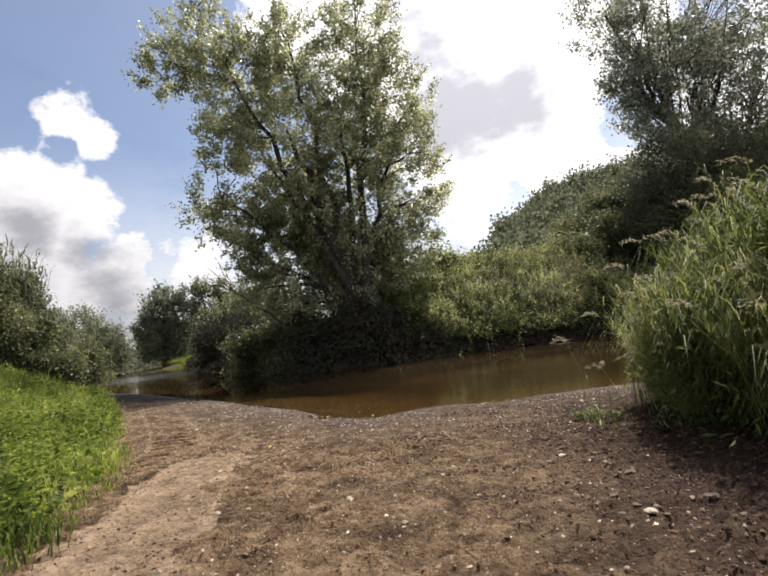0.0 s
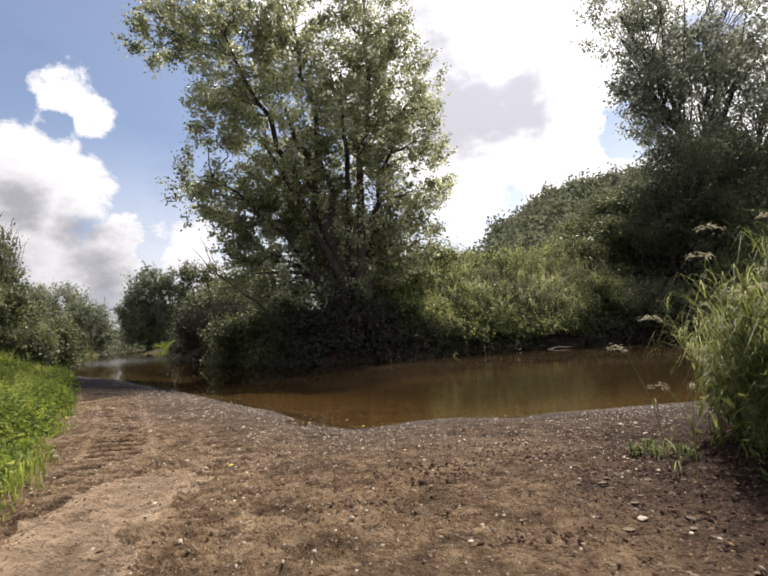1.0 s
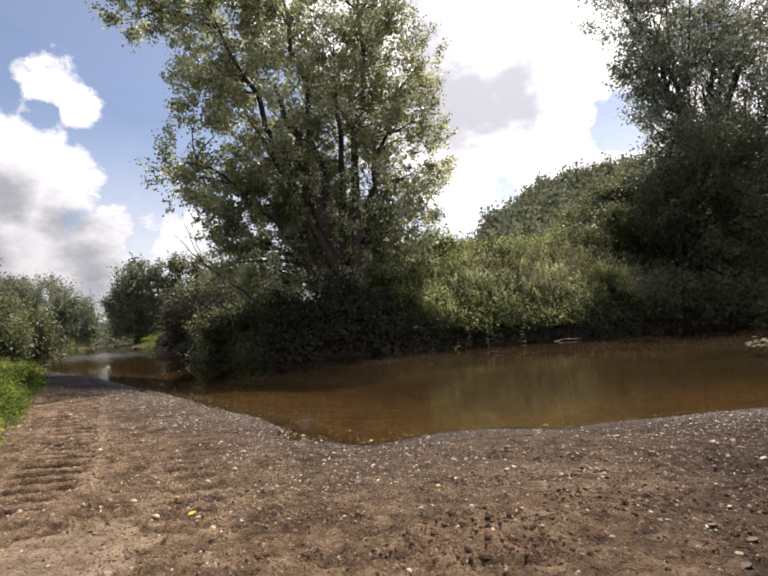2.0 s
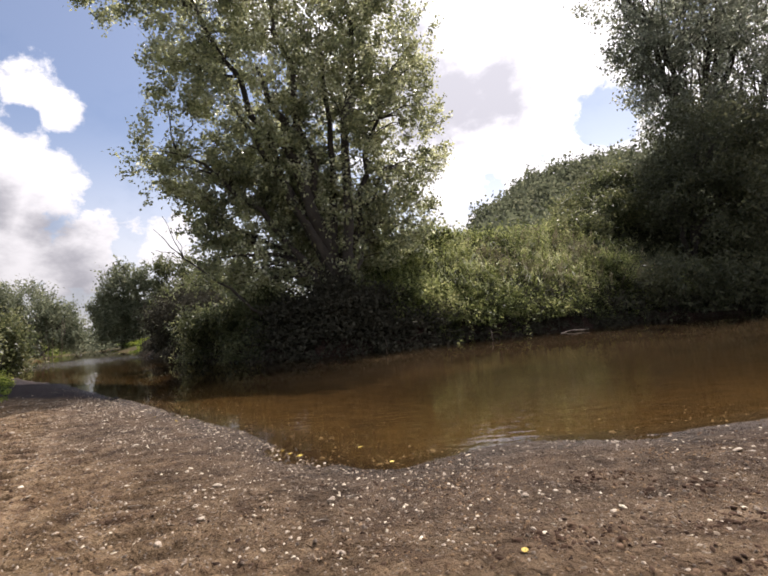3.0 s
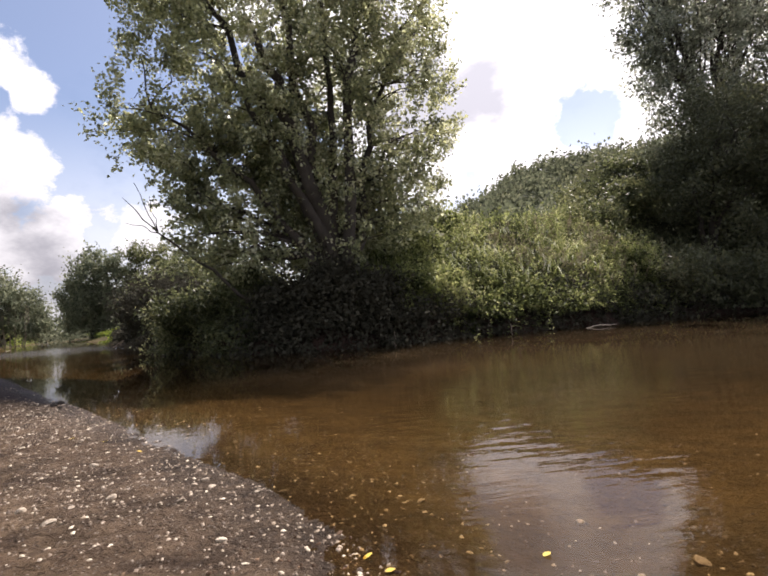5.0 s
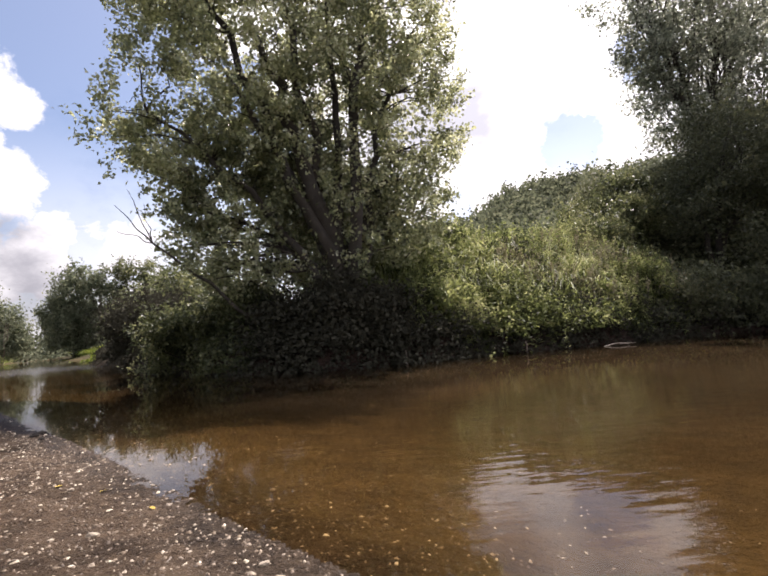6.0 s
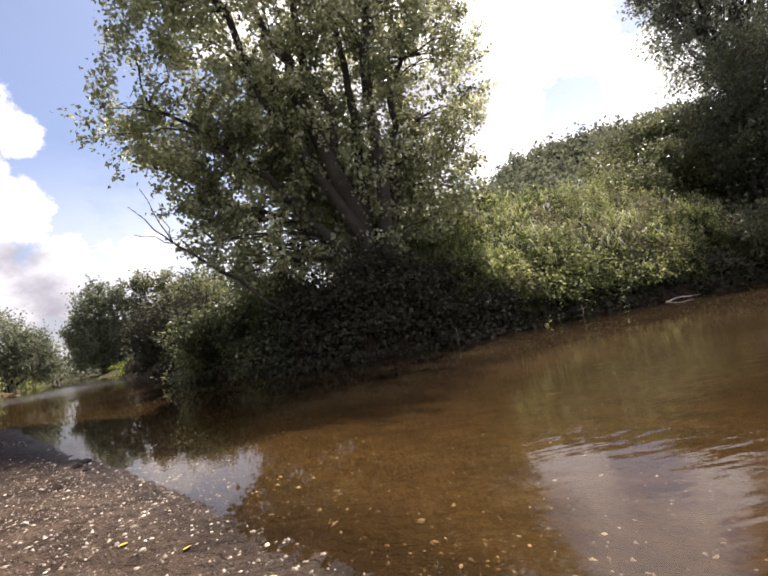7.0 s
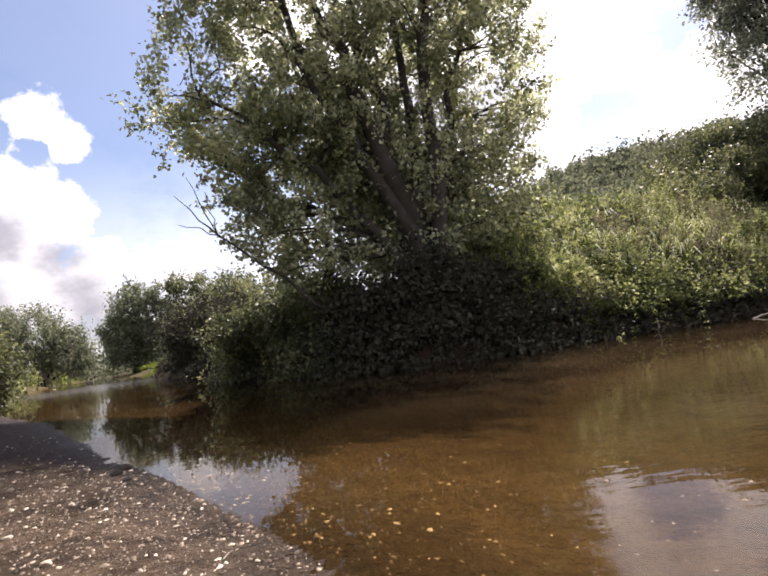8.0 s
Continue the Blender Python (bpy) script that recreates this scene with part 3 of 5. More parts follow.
def water_material():
    """Brown river water: clear in the shallows, clouded with silt where it is deeper, glossy."""
    m, N, L = material("river_water")
    out = N("ShaderNodeOutputMaterial")
    geo = N("ShaderNodeNewGeometry")
    mp = N("ShaderNodeMapping")
    mp.inputs["Rotation"].default_value, mp.inputs["Scale"].default_value = (0, 0, radians(12)), (0.8, 2.6, 1)
    L(geo.outputs["Position"], mp.inputs["Vector"])
    n1, n2 = N("ShaderNodeTexNoise"), N("ShaderNodeTexNoise")
    n1.inputs["Scale"].default_value, n1.inputs["Detail"].default_value = 2.9, 2.0
    n2.inputs["Scale"].default_value, n2.inputs["Detail"].default_value = 0.5, 2.0
    L(mp.outputs[0], n1.inputs["Vector"])
    L(geo.outputs["Position"], n2.inputs["Vector"])
    calm = ramp_node(N, [(0.47, (0.06, 0.06, 0.06)), (0.62, (1, 1, 1))])
    L(n2.outputs["Fac"], calm.inputs["Fac"])
    gust = N("ShaderNodeVectorMath")
    gust.operation = "DISTANCE"
    L(geo.outputs["Position"], gust.inputs[0])
    gust.inputs[1].default_value = (2.4, 11.8, 0)
    breeze = N("ShaderNodeMapRange")
    breeze.interpolation_type = "SMOOTHSTEP"
    for k, v in (("From Min", 2.0), ("From Max", 6.2), ("To Min", 1.0), ("To Max", 0.0)):
        breeze.inputs[k].default_value = v
    L(gust.outputs["Value"], breeze.inputs["Value"])
    riffle = N("ShaderNodeVectorMath")
    riffle.operation = "DISTANCE"
    L(geo.outputs["Position"], riffle.inputs[0])
    riffle.inputs[1].default_value = (-25, 46, 0)
    broken = N("ShaderNodeMapRange")
    broken.interpolation_type = "SMOOTHSTEP"
    for k, v in (("From Min", 4.0), ("From Max", 20.0), ("To Min", 4.0), ("To Max", 0.0)):
        broken.inputs[k].default_value = v
    L(riffle.outputs["Value"], broken.inputs["Value"])
    wind = N("ShaderNodeMath")
    wind.operation = "ADD"
    L(breeze.outputs[0], wind.inputs[0])
    L(broken.outputs[0], wind.inputs[1])
    both = N("ShaderNodeMath")
    both.operation = "MULTIPLY_ADD"
    L(calm.outputs["Color"], both.inputs[0])
    both.inputs[1].default_value = 0.22
    L(wind.outputs[0], both.inputs[2])
    h = N("ShaderNodeMath")
    h.operation = "MULTIPLY"
    L(n1.outputs["Fac"], h.inputs[0])
    L(both.outputs[0], h.inputs[1])
    b = N("ShaderNodeBump")
    b.inputs["Strength"].default_value, b.inputs["Distance"].default_value = 0.25, 0.02
    L(h.outputs[0], b.inputs["Height"])
    gl, fr = N("ShaderNodeBsdfGlossy"), N("ShaderNodeFresnel")
    rgh = N("ShaderNodeMath")
    rgh.operation = "MULTIPLY_ADD"
    L(broken.outputs[0], rgh.inputs[0])
    rgh.inputs[1].default_value, rgh.inputs[2].default_value = 0.03, 0.02
    L(rgh.outputs[0], gl.inputs["Roughness"])
    fr.inputs["IOR"].default_value = 1.33
    L(b.outputs[0], gl.inputs["Normal"])
    L(b.outputs[0], fr.inputs["Normal"])
    tr, df, mx, top = N("ShaderNodeBsdfTransparent"), N("ShaderNodeBsdfDiffuse"), N("ShaderNodeMixShader"), N("ShaderNodeMixShader")
    tr.inputs["Color"].default_value = (0.86, 0.75, 0.56, 1)
    silt = ramp_node(N, [(0.35, (0.042, 0.028, 0.014)), (0.65, (0.068, 0.045, 0.022))])
    L(n2.outputs["Fac"], silt.inputs["Fac"])
    L(silt.outputs["Color"], df.inputs["Color"])
    a = N("ShaderNodeAttribute")
    a.attribute_name = "silt"
    L(a.outputs["Fac"], mx.inputs["Fac"])
    L(tr.outputs[0], mx.inputs[1])
    L(df.outputs[0], mx.inputs[2])
    L(fr.outputs[0], top.inputs["Fac"])
    L(mx.outputs[0], top.inputs[1])
    L(gl.outputs[0], top.inputs[2])
    L(top.outputs[0], out.inputs["Surface"])
    return m


def build_water():
    xs = axis_steps(-14, 16, 0.25, 2000, 1.15)
    ys = axis_steps(7, 26, 0.25, 320, 1.12)
    me, X, Y, Z = grid_mesh("water", xs, ys, lambda x, y: 0 * x, water_material())
    dn, _ = dist_to(NEAR_BANK, X, Y)
    df, _ = dist_to(FAR_BANK, X, Y)
    mask(me, "silt", np.where(inside(RIVER, X, Y), 0.10 + 0.62 * ss(0.5, 9, np.minimum(dn, df * 2)), 0.1))
    # only where the river runs
    keep = inside(RIVER, X, Y) | (dn < 1.0) | (df < 1.0)
    bm = bmesh.new()
    bm.from_mesh(me)
    bm.verts.ensure_lookup_table()
    flat = keep.ravel()
    bmesh.ops.delete(bm, geom=[v for v in bm.verts if not flat[v.index]], context="VERTS")
    bm.to_mesh(me)
    bm.free()
    ob = new("water", me)
    tagged(ob, "calm shallow brown river water with faint ripples", "water", kind="structure")


build_ground()
build_water()


# ---- trees ----
def lobe_leaves(lobes, clusters, per, spread, size, up=0.35, shell=0.55):
    """Leaf places, axes and sizes in clusters over egg-shaped lobes (x, y, z, rx, ry, rz)."""
    vol = np.array([(l[3] * l[4] * l[5]) ** 0.75 for l in lobes])
    count = np.maximum(1, (clusters * vol / vol.sum()).astype(int))
    cs, ds = [], []
    for l, n in zip(lobes, count):
        d = unit(rng.normal(size=(n, 3)))
        r = (shell + (1 - shell) * rng.random((n, 1)) ** 0.6) * (1 + 0.05 * rng.normal(size=(n, 1)))
        cs.append(np.array(l[:3]) + d * r * np.array(l[3:6]))
        ds.append(d)
    cs, ds = np.concatenate(cs), np.concatenate(ds)
    n = len(cs) * per
    idx = np.repeat(np.arange(len(cs)), per)
    out = unit(ds[idx] + [0, 0, 0.6])
    along = rng.normal(size=(n, 1)) * spread * 0.9
    pts = cs[idx] + rng.normal(size=(n, 3)) * spread * 0.55 + out * along
    axes = rng.normal(size=(n, 3)) + out * up + [0, 0, -0.25]
    return pts, axes, size * rng.uniform(0.6, 1.35, n), cs


def tree(name, base, lobes, clusters, per, spread, size, mat, trunk_r, label, stems=None, category="tree", twigs=0.35):
    root = new(name)
    root.location = base
    b = np.array(base)
    tagged(root, label, category)
    pts, axes, sz, cs = lobe_leaves(lobes, clusters, per, spread, size)
    part("crown", leaf_mesh("crown", pts - b, axes, sz, sz * 0.78, mat), root)
    if stems is None:
        stems = [(np.array(l[:3]) - b) * [1, 1, 1.0] for l in lobes]
    for s in stems:
        s = np.array(s)
        p = wiggle((rng.normal() * trunk_r * 0.7, rng.normal() * trunk_r * 0.7, -0.25), s, 9, np.linalg.norm(s) * 0.018, np.linalg.norm(s[:2]) * 0.10)
        part("limb", tubes_mesh("limb", [(p, np.linspace(trunk_r, trunk_r * 0.18, 9))], M_BARK, 9), root)
    # branches out to the leaf clusters
    tb = []
    sel = cs[rng.random(len(cs)) < twigs]
    ends = np.array([np.array(s) for s in stems])
    for c in sel:
        q = c - b
        i = np.argmin(np.linalg.norm(ends - q, axis=1))
        t = rng.uniform(0.45, 0.95)
        a = ends[i] * t
        p = wiggle(a, q, 4, 0.06 * np.linalg.norm(q - a), -0.05 * np.linalg.norm(q - a))
        r = 0.012 + 0.008 * np.linalg.norm(q - a)
        tb.append((p, np.linspace(r, 0.006, 4)))
    if tb:
        tagged(part("branchwork", tubes_mesh("branchwork", tb, M_BARK, 4), root), kind="stuff")
    return root


POPLAR_LOBES = [(-10.4, 25.2, 17.2, 1.7, 1.8, 1.3), (-8.2, 25.3, 18.7, 2.4, 2.4, 2.5), (-6.2, 25.6, 16.0, 2.9, 2.8, 3.2), (-8.9, 25.0, 9.4, 0.8, 1.3, 1.7), (-7.2, 25.2, 8.6, 1.4, 1.7, 1.7), (-7.4, 25.2, 12.6, 1.5, 2.0, 1.5),
                (-3.8, 25.8, 12.0, 3.6, 3.4, 5.0), (-3.6, 25.8, 17.6, 2.2, 2.8, 2.7), (0.6, 26.8, 19.2, 2.2, 2.6, 4.4), (1.6, 27.0, 14.5, 2.8, 3.0, 4.4), (2.5, 27.0, 10.4, 2.3, 2.6, 3.2), (-0.6, 26.2, 11.0, 3.2, 3.0, 5.0),
                (-4.6, 25.2, 6.4, 3.2, 2.2, 2.2), (-1.0, 25.6, 6.2, 3.0, 2.2, 2.4), (1.6, 26.4, 6.0, 2.1, 2.0, 2.2), (-6.0, 24.6, 5.2, 0.8, 1.0, 0.7), (-6.3, 24.0, 4.0, 0.7, 0.7, 0.7), (-5.2, 24.3, 3.3, 0.9, 0.8, 0.8), (-0.2, 25.2, 3.6, 2.2, 1.5, 1.4), (-2.0, 25.4, 6.4, 2.6, 1.8, 2.2), (-0.8, 25.4, 4.2, 2.4, 1.6, 1.8), (-4.0, 25.6, 8.6, 2.8, 2.2, 2.6), (-4.2, 24.8, 4.0, 1.4, 1.3, 1.0), (-2.2, 25.2, 4.0, 1.6, 1.5, 1.5), (-6.6, 24.8, 6.4, 0.9, 1.1, 1.0), (4.5, 28.0, 9.2, 0.6, 0.8, 0.5), (4.0, 27.8, 7.0, 0.7, 0.9, 0.3)]
# limbs from the foot: end, radius at the foot, bow
POPLAR_LIMBS = [((-2.5, -0.8, 10.5), 0.42, 0.3), ((-5.6, -0.3, 15.0), 0.24, 0.5), ((-3.6, -1.0, 8.6), 0.27, 0.5), ((-6.4, -0.4, 7.2), 0.19, 0.9), ((-4.6, -0.6, 3.4), 0.15, 0.6), ((2.0, 1.2, 18.5), 0.27, -0.3), ((3.6, 1.5, 11.0), 0.19, 0.8), ((-2.4, 0.3, 17.0), 0.25, 0.4), ((0.4, 0.4, 13.0), 0.24, 0.0), ((2.8, 0.8, 6.0), 0.12, 0.4)]


def sprays(lobes, count, leaves, reach):
    """Leafy shoots that stand out of the crown: leaf places, axes, and the shoot's line."""
    pts, axes, lines = [], [], []
    vol = np.array([l[3] * l[4] + l[4] * l[5] for l in lobes])
    for k in rng.choice(len(lobes), count, p=vol / vol.sum()):
        l = np.array(lobes[k])
        d = unit(rng.normal(size=(1, 3)))[0]
        a = l[:3] + d * l[3:] * 0.8
        g = unit((d * [1.0, 1.0, 0.7] + [0.1 * rng.normal(), 0, 0.35])[None])[0]
        n = reach * rng.uniform(0.5, 1.2) * min(1.0, l[3:].min())
        line = wiggle(a, a + g * n, 5, 0.06 * n)
        t = rng.uniform(0.15, 1.0, leaves)
        p = a + g * n * t[:, None]
        pts.append(p + rng.normal(size=(leaves, 3)) * (0.22 - 0.12 * t[:, None]))
        axes.append(rng.normal(size=(leaves, 3)) + g * 0.5 + [0, 0, -0.3])
        lines.append(line)
    return np.concatenate(pts), np.concatenate(axes), lines


def poplar_tree():
    b = np.array((-1.4, 25.5, float(land(-1.4, 25.5))))
    root = new("poplar_tree")
    root.location = b
    tagged(root, "tall many-stemmed poplar with grey-green leaves leaning over the water", "tree")
    low, high = [(l[0], l[1] + (0.7 if l[3] > 1.5 else 0.2), *l[2:]) for l in POPLAR_LOBES if l[2] < 9], [l for l in POPLAR_LOBES if l[2] >= 9]
    both = [lobe_leaves(low, 880, 66, 0.27, 0.15, shell=0.35), lobe_leaves(high, 1180, 70, 0.28, 0.145, shell=0.42)]
    p1, a1, s1, cs = (np.concatenate(q) for q in zip(*both))
    p2, a2, lines = sprays(POPLAR_LOBES, 460, 52, 1.3)
    s2 = 0.14 * rng.uniform(0.7, 1.3, len(p2))
    sz = np.concatenate([s1, s2])
    part("crown", leaf_mesh("crown", np.concatenate([p1, p2]) - b, np.concatenate([a1, a2]), sz, sz * 0.82, M_POPLAR), root)
    spines = []
    for end, r, bow in POPLAR_LIMBS:
        end = np.array(end)
        p = wiggle((0.7 + rng.normal() * 0.25, -0.8 + rng.normal() * 0.15, -0.3), end, 12, np.linalg.norm(end) * 0.012, bow)
        spines.append(p)
        part("limb", tubes_mesh("limb", [(p, r * np.linspace(1, 0.12, 12) ** 0.8)], M_BARK, 10), root)
    knots = np.concatenate([q[3:] for q in spines])
    tb = [(q - b, np.linspace(0.014, 0.005, 5)) for q in lines]
    for c in cs[rng.random(len(cs)) < 0.22]:
        q = c - b
        dist = np.linalg.norm(knots - q, axis=1) + 4.0 * np.maximum(knots[:, 2] - q[2], 0)
        o = knots[np.argmin(dist)]
        n = np.linalg.norm(q - o)
        tb.append((wiggle(o, q, 5, 0.05 * n, 0.06 * n), np.linspace(0.014 + 0.012 * n, 0.007, 5)))
    tagged(part("branchwork", tubes_mesh("branchwork", tb, M_BARK, 5), root), kind="stuff")
    # a low leaning limb whose end is bare
    fork = np.array((-7.15, 23.5, 4.4)) - b
    low = [(wiggle(np.array((-3.4, 24.6, 0.9)) - b, fork, 10, 0.06, 0.15), np.linspace(0.09, 0.03, 10))]
    for tip, r in (((-8.3, 23.5, 5.7), 0.028), ((-7.9, 23.5, 6.2), 0.022), ((-8.2, 23.4, 4.8), 0.02), ((-7.4, 23.5, 5.7), 0.018)):
        low.append((wiggle(fork, np.array(tip) - b, 6, 0.05), np.linspace(r, 0.008, 6)))
    part("dead_branch", tubes_mesh("dead_branch", low, M_BARK, 7), root, "bare grey dead branch")


poplar_tree()

tree("poplar_tree", (29, 38, land(29, 38)), [(21.8, 37.5, 26.0, 2.8, 3, 4.2), (22.8, 37.0, 20.4, 2.0, 2.4, 2.8), (27, 37, 18, 5.5, 5, 6.5), (29, 38, 26, 7, 6, 7), (23.5, 36.5, 21, 3.5, 3.5, 5.5), (34, 38, 19, 6, 5, 7), (27, 36, 11.5, 5, 4, 4), (24.6, 35.5, 15.2, 2.6, 2.6, 2.6)], 900, 66, 0.5, 0.22, M_POPLAR_TOP, 0.35,
     "tall dark poplar on the steep bank top", twigs=0.25)
tree("broadleaf_tree", (19.5, 30.5, land(19.5, 30.5)), [(20.5, 30, 9.5, 2.8, 3, 3.6), (22, 30, 8, 3.5, 3, 4), (18.6, 30, 6.6, 1.8, 2.0, 2.0)], 300, 80, 0.5, 0.16, M_DARK, 0.2, "dense tree on the river bank with shade painted into its dark leaves", twigs=0.15)
tree("broadleaf_tree", (24, 28.5, land(24, 28.5)), [(24, 28, 7.5, 4, 3, 4), (27, 28, 9, 4, 3, 5), (21, 27, 5.0, 3, 2.4, 2.8)], 300, 80, 0.5, 0.16, M_DARK, 0.2, "dense tree on the river bank with shade painted into its dark leaves", twigs=0.15)
# far up the river
tree("broadleaf_tree", (-51, 112, land(-51, 112)), [(-51.5, 112, 12, 3.8, 3.4, 7.3), (-47, 112, 11.5, 3.8, 3.4, 7), (-55.5, 113, 7.5, 2.8, 3, 5.5), (-50, 111, 6, 5, 3.4, 5)], 520, 42, 0.9, 0.48, M_FARWOOD, 0.4, "tall dense dark-green tree by the upper river", twigs=0.05)
tree("broadleaf_tree", (-40, 114, land(-40, 114)), [(-42.3, 114, 17.8, 2.4, 2.4, 2.6), (-37.2, 114, 17, 2.6, 2.6, 2.6), (-39.5, 114, 10.5, 4, 3, 4), (-43.5, 113, 13.5, 1.5, 2, 2.0)], 240, 34, 0.7, 0.42, M_WILLOW, 0.3, "open-crowned tall tree with light gaps by the upper river", twigs=0.4)
tree("broadleaf_tree", (-31, 102, land(-31, 102)), [(-35, 102, 8, 4, 4, 5.6), (-30, 102, 10, 3.8, 4, 6), (-25, 100, 9.5, 4, 4, 6.4), (-20, 98, 9, 4, 4, 7), (-37, 100, 4, 3, 3, 3.5)], 480, 40, 0.9, 0.45, M_WILLOW, 0.3, "rounded light-green riverside trees", twigs=0.1)
tree("broadleaf_tree", (-55, 88, land(-55, 88)), [(-55, 87.8, 7.2, 4.8, 4.6, 5.8), (-50.2, 88.4, 5.3, 3, 3.4, 4.1), (-60.8, 87.2, 6.9, 5.2, 4.6, 6.4), (-48, 89, 3.2, 1.6, 2.3, 2.5)], 560, 60, 0.7, 0.32, M_FARWOOD, 0.3, "rounded grey-green willow on the upper river bank", twigs=0.1)


# ---- shrubs ----
def shrub(base, r, h, mat, clusters, per, size, label, name="shrub"):
    root = new(name)
    root.location = base
    tagged(root, label, "shrub")
    k = rng.integers(4, 7)
    lobes = [(rng.uniform(-0.42, 0.42) * r, rng.uniform(-0.4, 0.4) * r, h * rng.uniform(0.35, 0.62), r * rng.uniform(0.42, 0.62), r * rng.uniform(0.42, 0.6), h * rng.uniform(0.32, 0.46)) for _ in range(k)]
    pts, axes, sz, cs = lobe_leaves(lobes, clusters, int(per * 0.85), size * 2.3, size * 1.06, 0.5, 0.6)
    pts[:, 2] = np.maximum(pts[:, 2], 0.02)
    part("foliage", leaf_mesh("foliage", pts, axes, sz, sz * 0.6, mat), root)
    tb = [(wiggle((rng.normal() * 0.12, rng.normal() * 0.12, -0.3), c, 5, 0.08 * h), np.linspace(0.02 + 0.008 * h, 0.006, 5)) for c in cs[rng.permutation(len(cs))[:14]]]
    tagged(part("stemwork", tubes_mesh("stemwork", tb, M_BARK, 5), root), kind="stuff")
    return root


S_WILLOW = "rounded green willow shrub at the water's edge"
S_BRAMBLE = "leafy green bramble bush on the steep bank"
S_DARK = "dense bush by the bank with shade painted into its dark-green leaves"
for x, y, r, top, mat, c, p, s, lab in [
        (-6.9, 26.9, 1.9, 2.2, M_WILLOW, 210, 60, 0.12, S_WILLOW), (-8.1, 28.0, 1.2, 1.5, M_WILLOW, 130, 60, 0.11, S_WILLOW), (-5.2, 26.4, 1.7, 2.9, M_WILLOW, 190, 60, 0.12, S_WILLOW), (-3.9, 25.0, 1.4, 2.8, M_WILLOW, 150, 50, 0.13, S_WILLOW), (-10.2, 34.6, 2.2, 3.2, M_SHADE_PAINT, 170, 45, 0.18, S_DARK),
        (-12.4, 38.8, 2.8, 3.8, M_SHADE_PAINT, 190, 45, 0.22, S_DARK), (-7.0, 37, 3.0, 4.4, M_WILLOW, 190, 55, 0.19, S_WILLOW), (-14.8, 45, 2.8, 3.6, M_SHADE_PAINT, 170, 45, 0.24, S_DARK), (-13.5, 48, 3.6, 6.6, M_WILLOW, 230, 60, 0.22, S_WILLOW), (-18.5, 55, 3.4, 5.4, M_WILLOW, 190, 55, 0.26, S_WILLOW), (-22.0, 62, 2.4, 3.4, M_DARK, 150, 45, 0.26, S_DARK),
        (-23.0, 70, 4, 6.4, M_WILLOW, 190, 50, 0.34, S_WILLOW), (-30, 84, 4, 6.4, M_WILLOW, 170, 50, 0.38, S_WILLOW),
        (-2.0, 23.4, 1.3, 2.1, M_SHADE_PAINT, 110, 45, 0.14, S_DARK), (-2.9, 24.2, 1.6, 1.7, M_SHADE_PAINT, 180, 45, 0.14, S_DARK), (-0.6, 23.8, 1.5, 2.0, M_SHADE_PAINT, 170, 45, 0.14, S_DARK), (0.5, 24.1, 1.4, 2.0, M_SHADE_PAINT, 160, 45, 0.15, S_DARK), (2.2, 24.8, 1.4, 2.4, M_BRAMBLE, 130, 55, 0.14, S_BRAMBLE), (-1.2, 24.4, 1.3, 2.4, M_SHADE_PAINT, 130, 45, 0.16, S_DARK)]:
    z = float(land(x, y)) - 0.05
    shrub((x, y, z), r, max(0.8, 1.15 * (top - z)), mat, c, p, s, lab)
# left bank
S_REED = "tall reed thicket overgrown with creepers on the bank"
for x, y, r, h, mat, c, p, s, lab in [
        (-16.9, 25.4, 1.25, 2.4, M_WILLOW, 150, 45, 0.13, S_WILLOW), (-18.4, 26.2, 1.7, 4.6, M_WILLOW, 210, 45, 0.15, S_REED), (-20.3, 26.8, 1.9, 6.6, M_DARK, 230, 45, 0.16, S_REED), (-22.6, 26.5, 2.2, 8.0, M_DARK, 230, 45, 0.17, S_REED), (-20.6, 23.8, 1.6, 3.4, M_WILLOW, 170, 45, 0.14, S_WILLOW),
        (-24, 23, 2.2, 6.0, M_DARK, 190, 45, 0.16, S_REED), (-19.4, 25.0, 1.7, 4.6, M_WILLOW, 220, 45, 0.15, S_WILLOW), (-21.2, 25.2, 1.9, 6.6, M_WILLOW, 240, 45, 0.16, S_WILLOW), (-23.2, 25.4, 2.0, 7.8, M_DARK, 220, 45, 0.16, S_REED), (-18.0, 29.0, 1.6, 3.4, M_WILLOW, 150, 45, 0.15, S_WILLOW), (-25.8, 37.5, 2.2, 4.0, M_BRAMBLE, 150, 60, 0.17, S_WILLOW),
        (-38.5, 54.5, 2.3, 5.6, M_BRAMBLE, 210, 60, 0.2, "light-green willow draped with creepers on the bank"), (-50.5, 79, 2.0, 2.4, M_BRAMBLE, 110, 45, 0.26, S_WILLOW)]:
    shrub((x, y, float(land(x, y)) - 0.05), r, h, mat, c, p, s, lab)
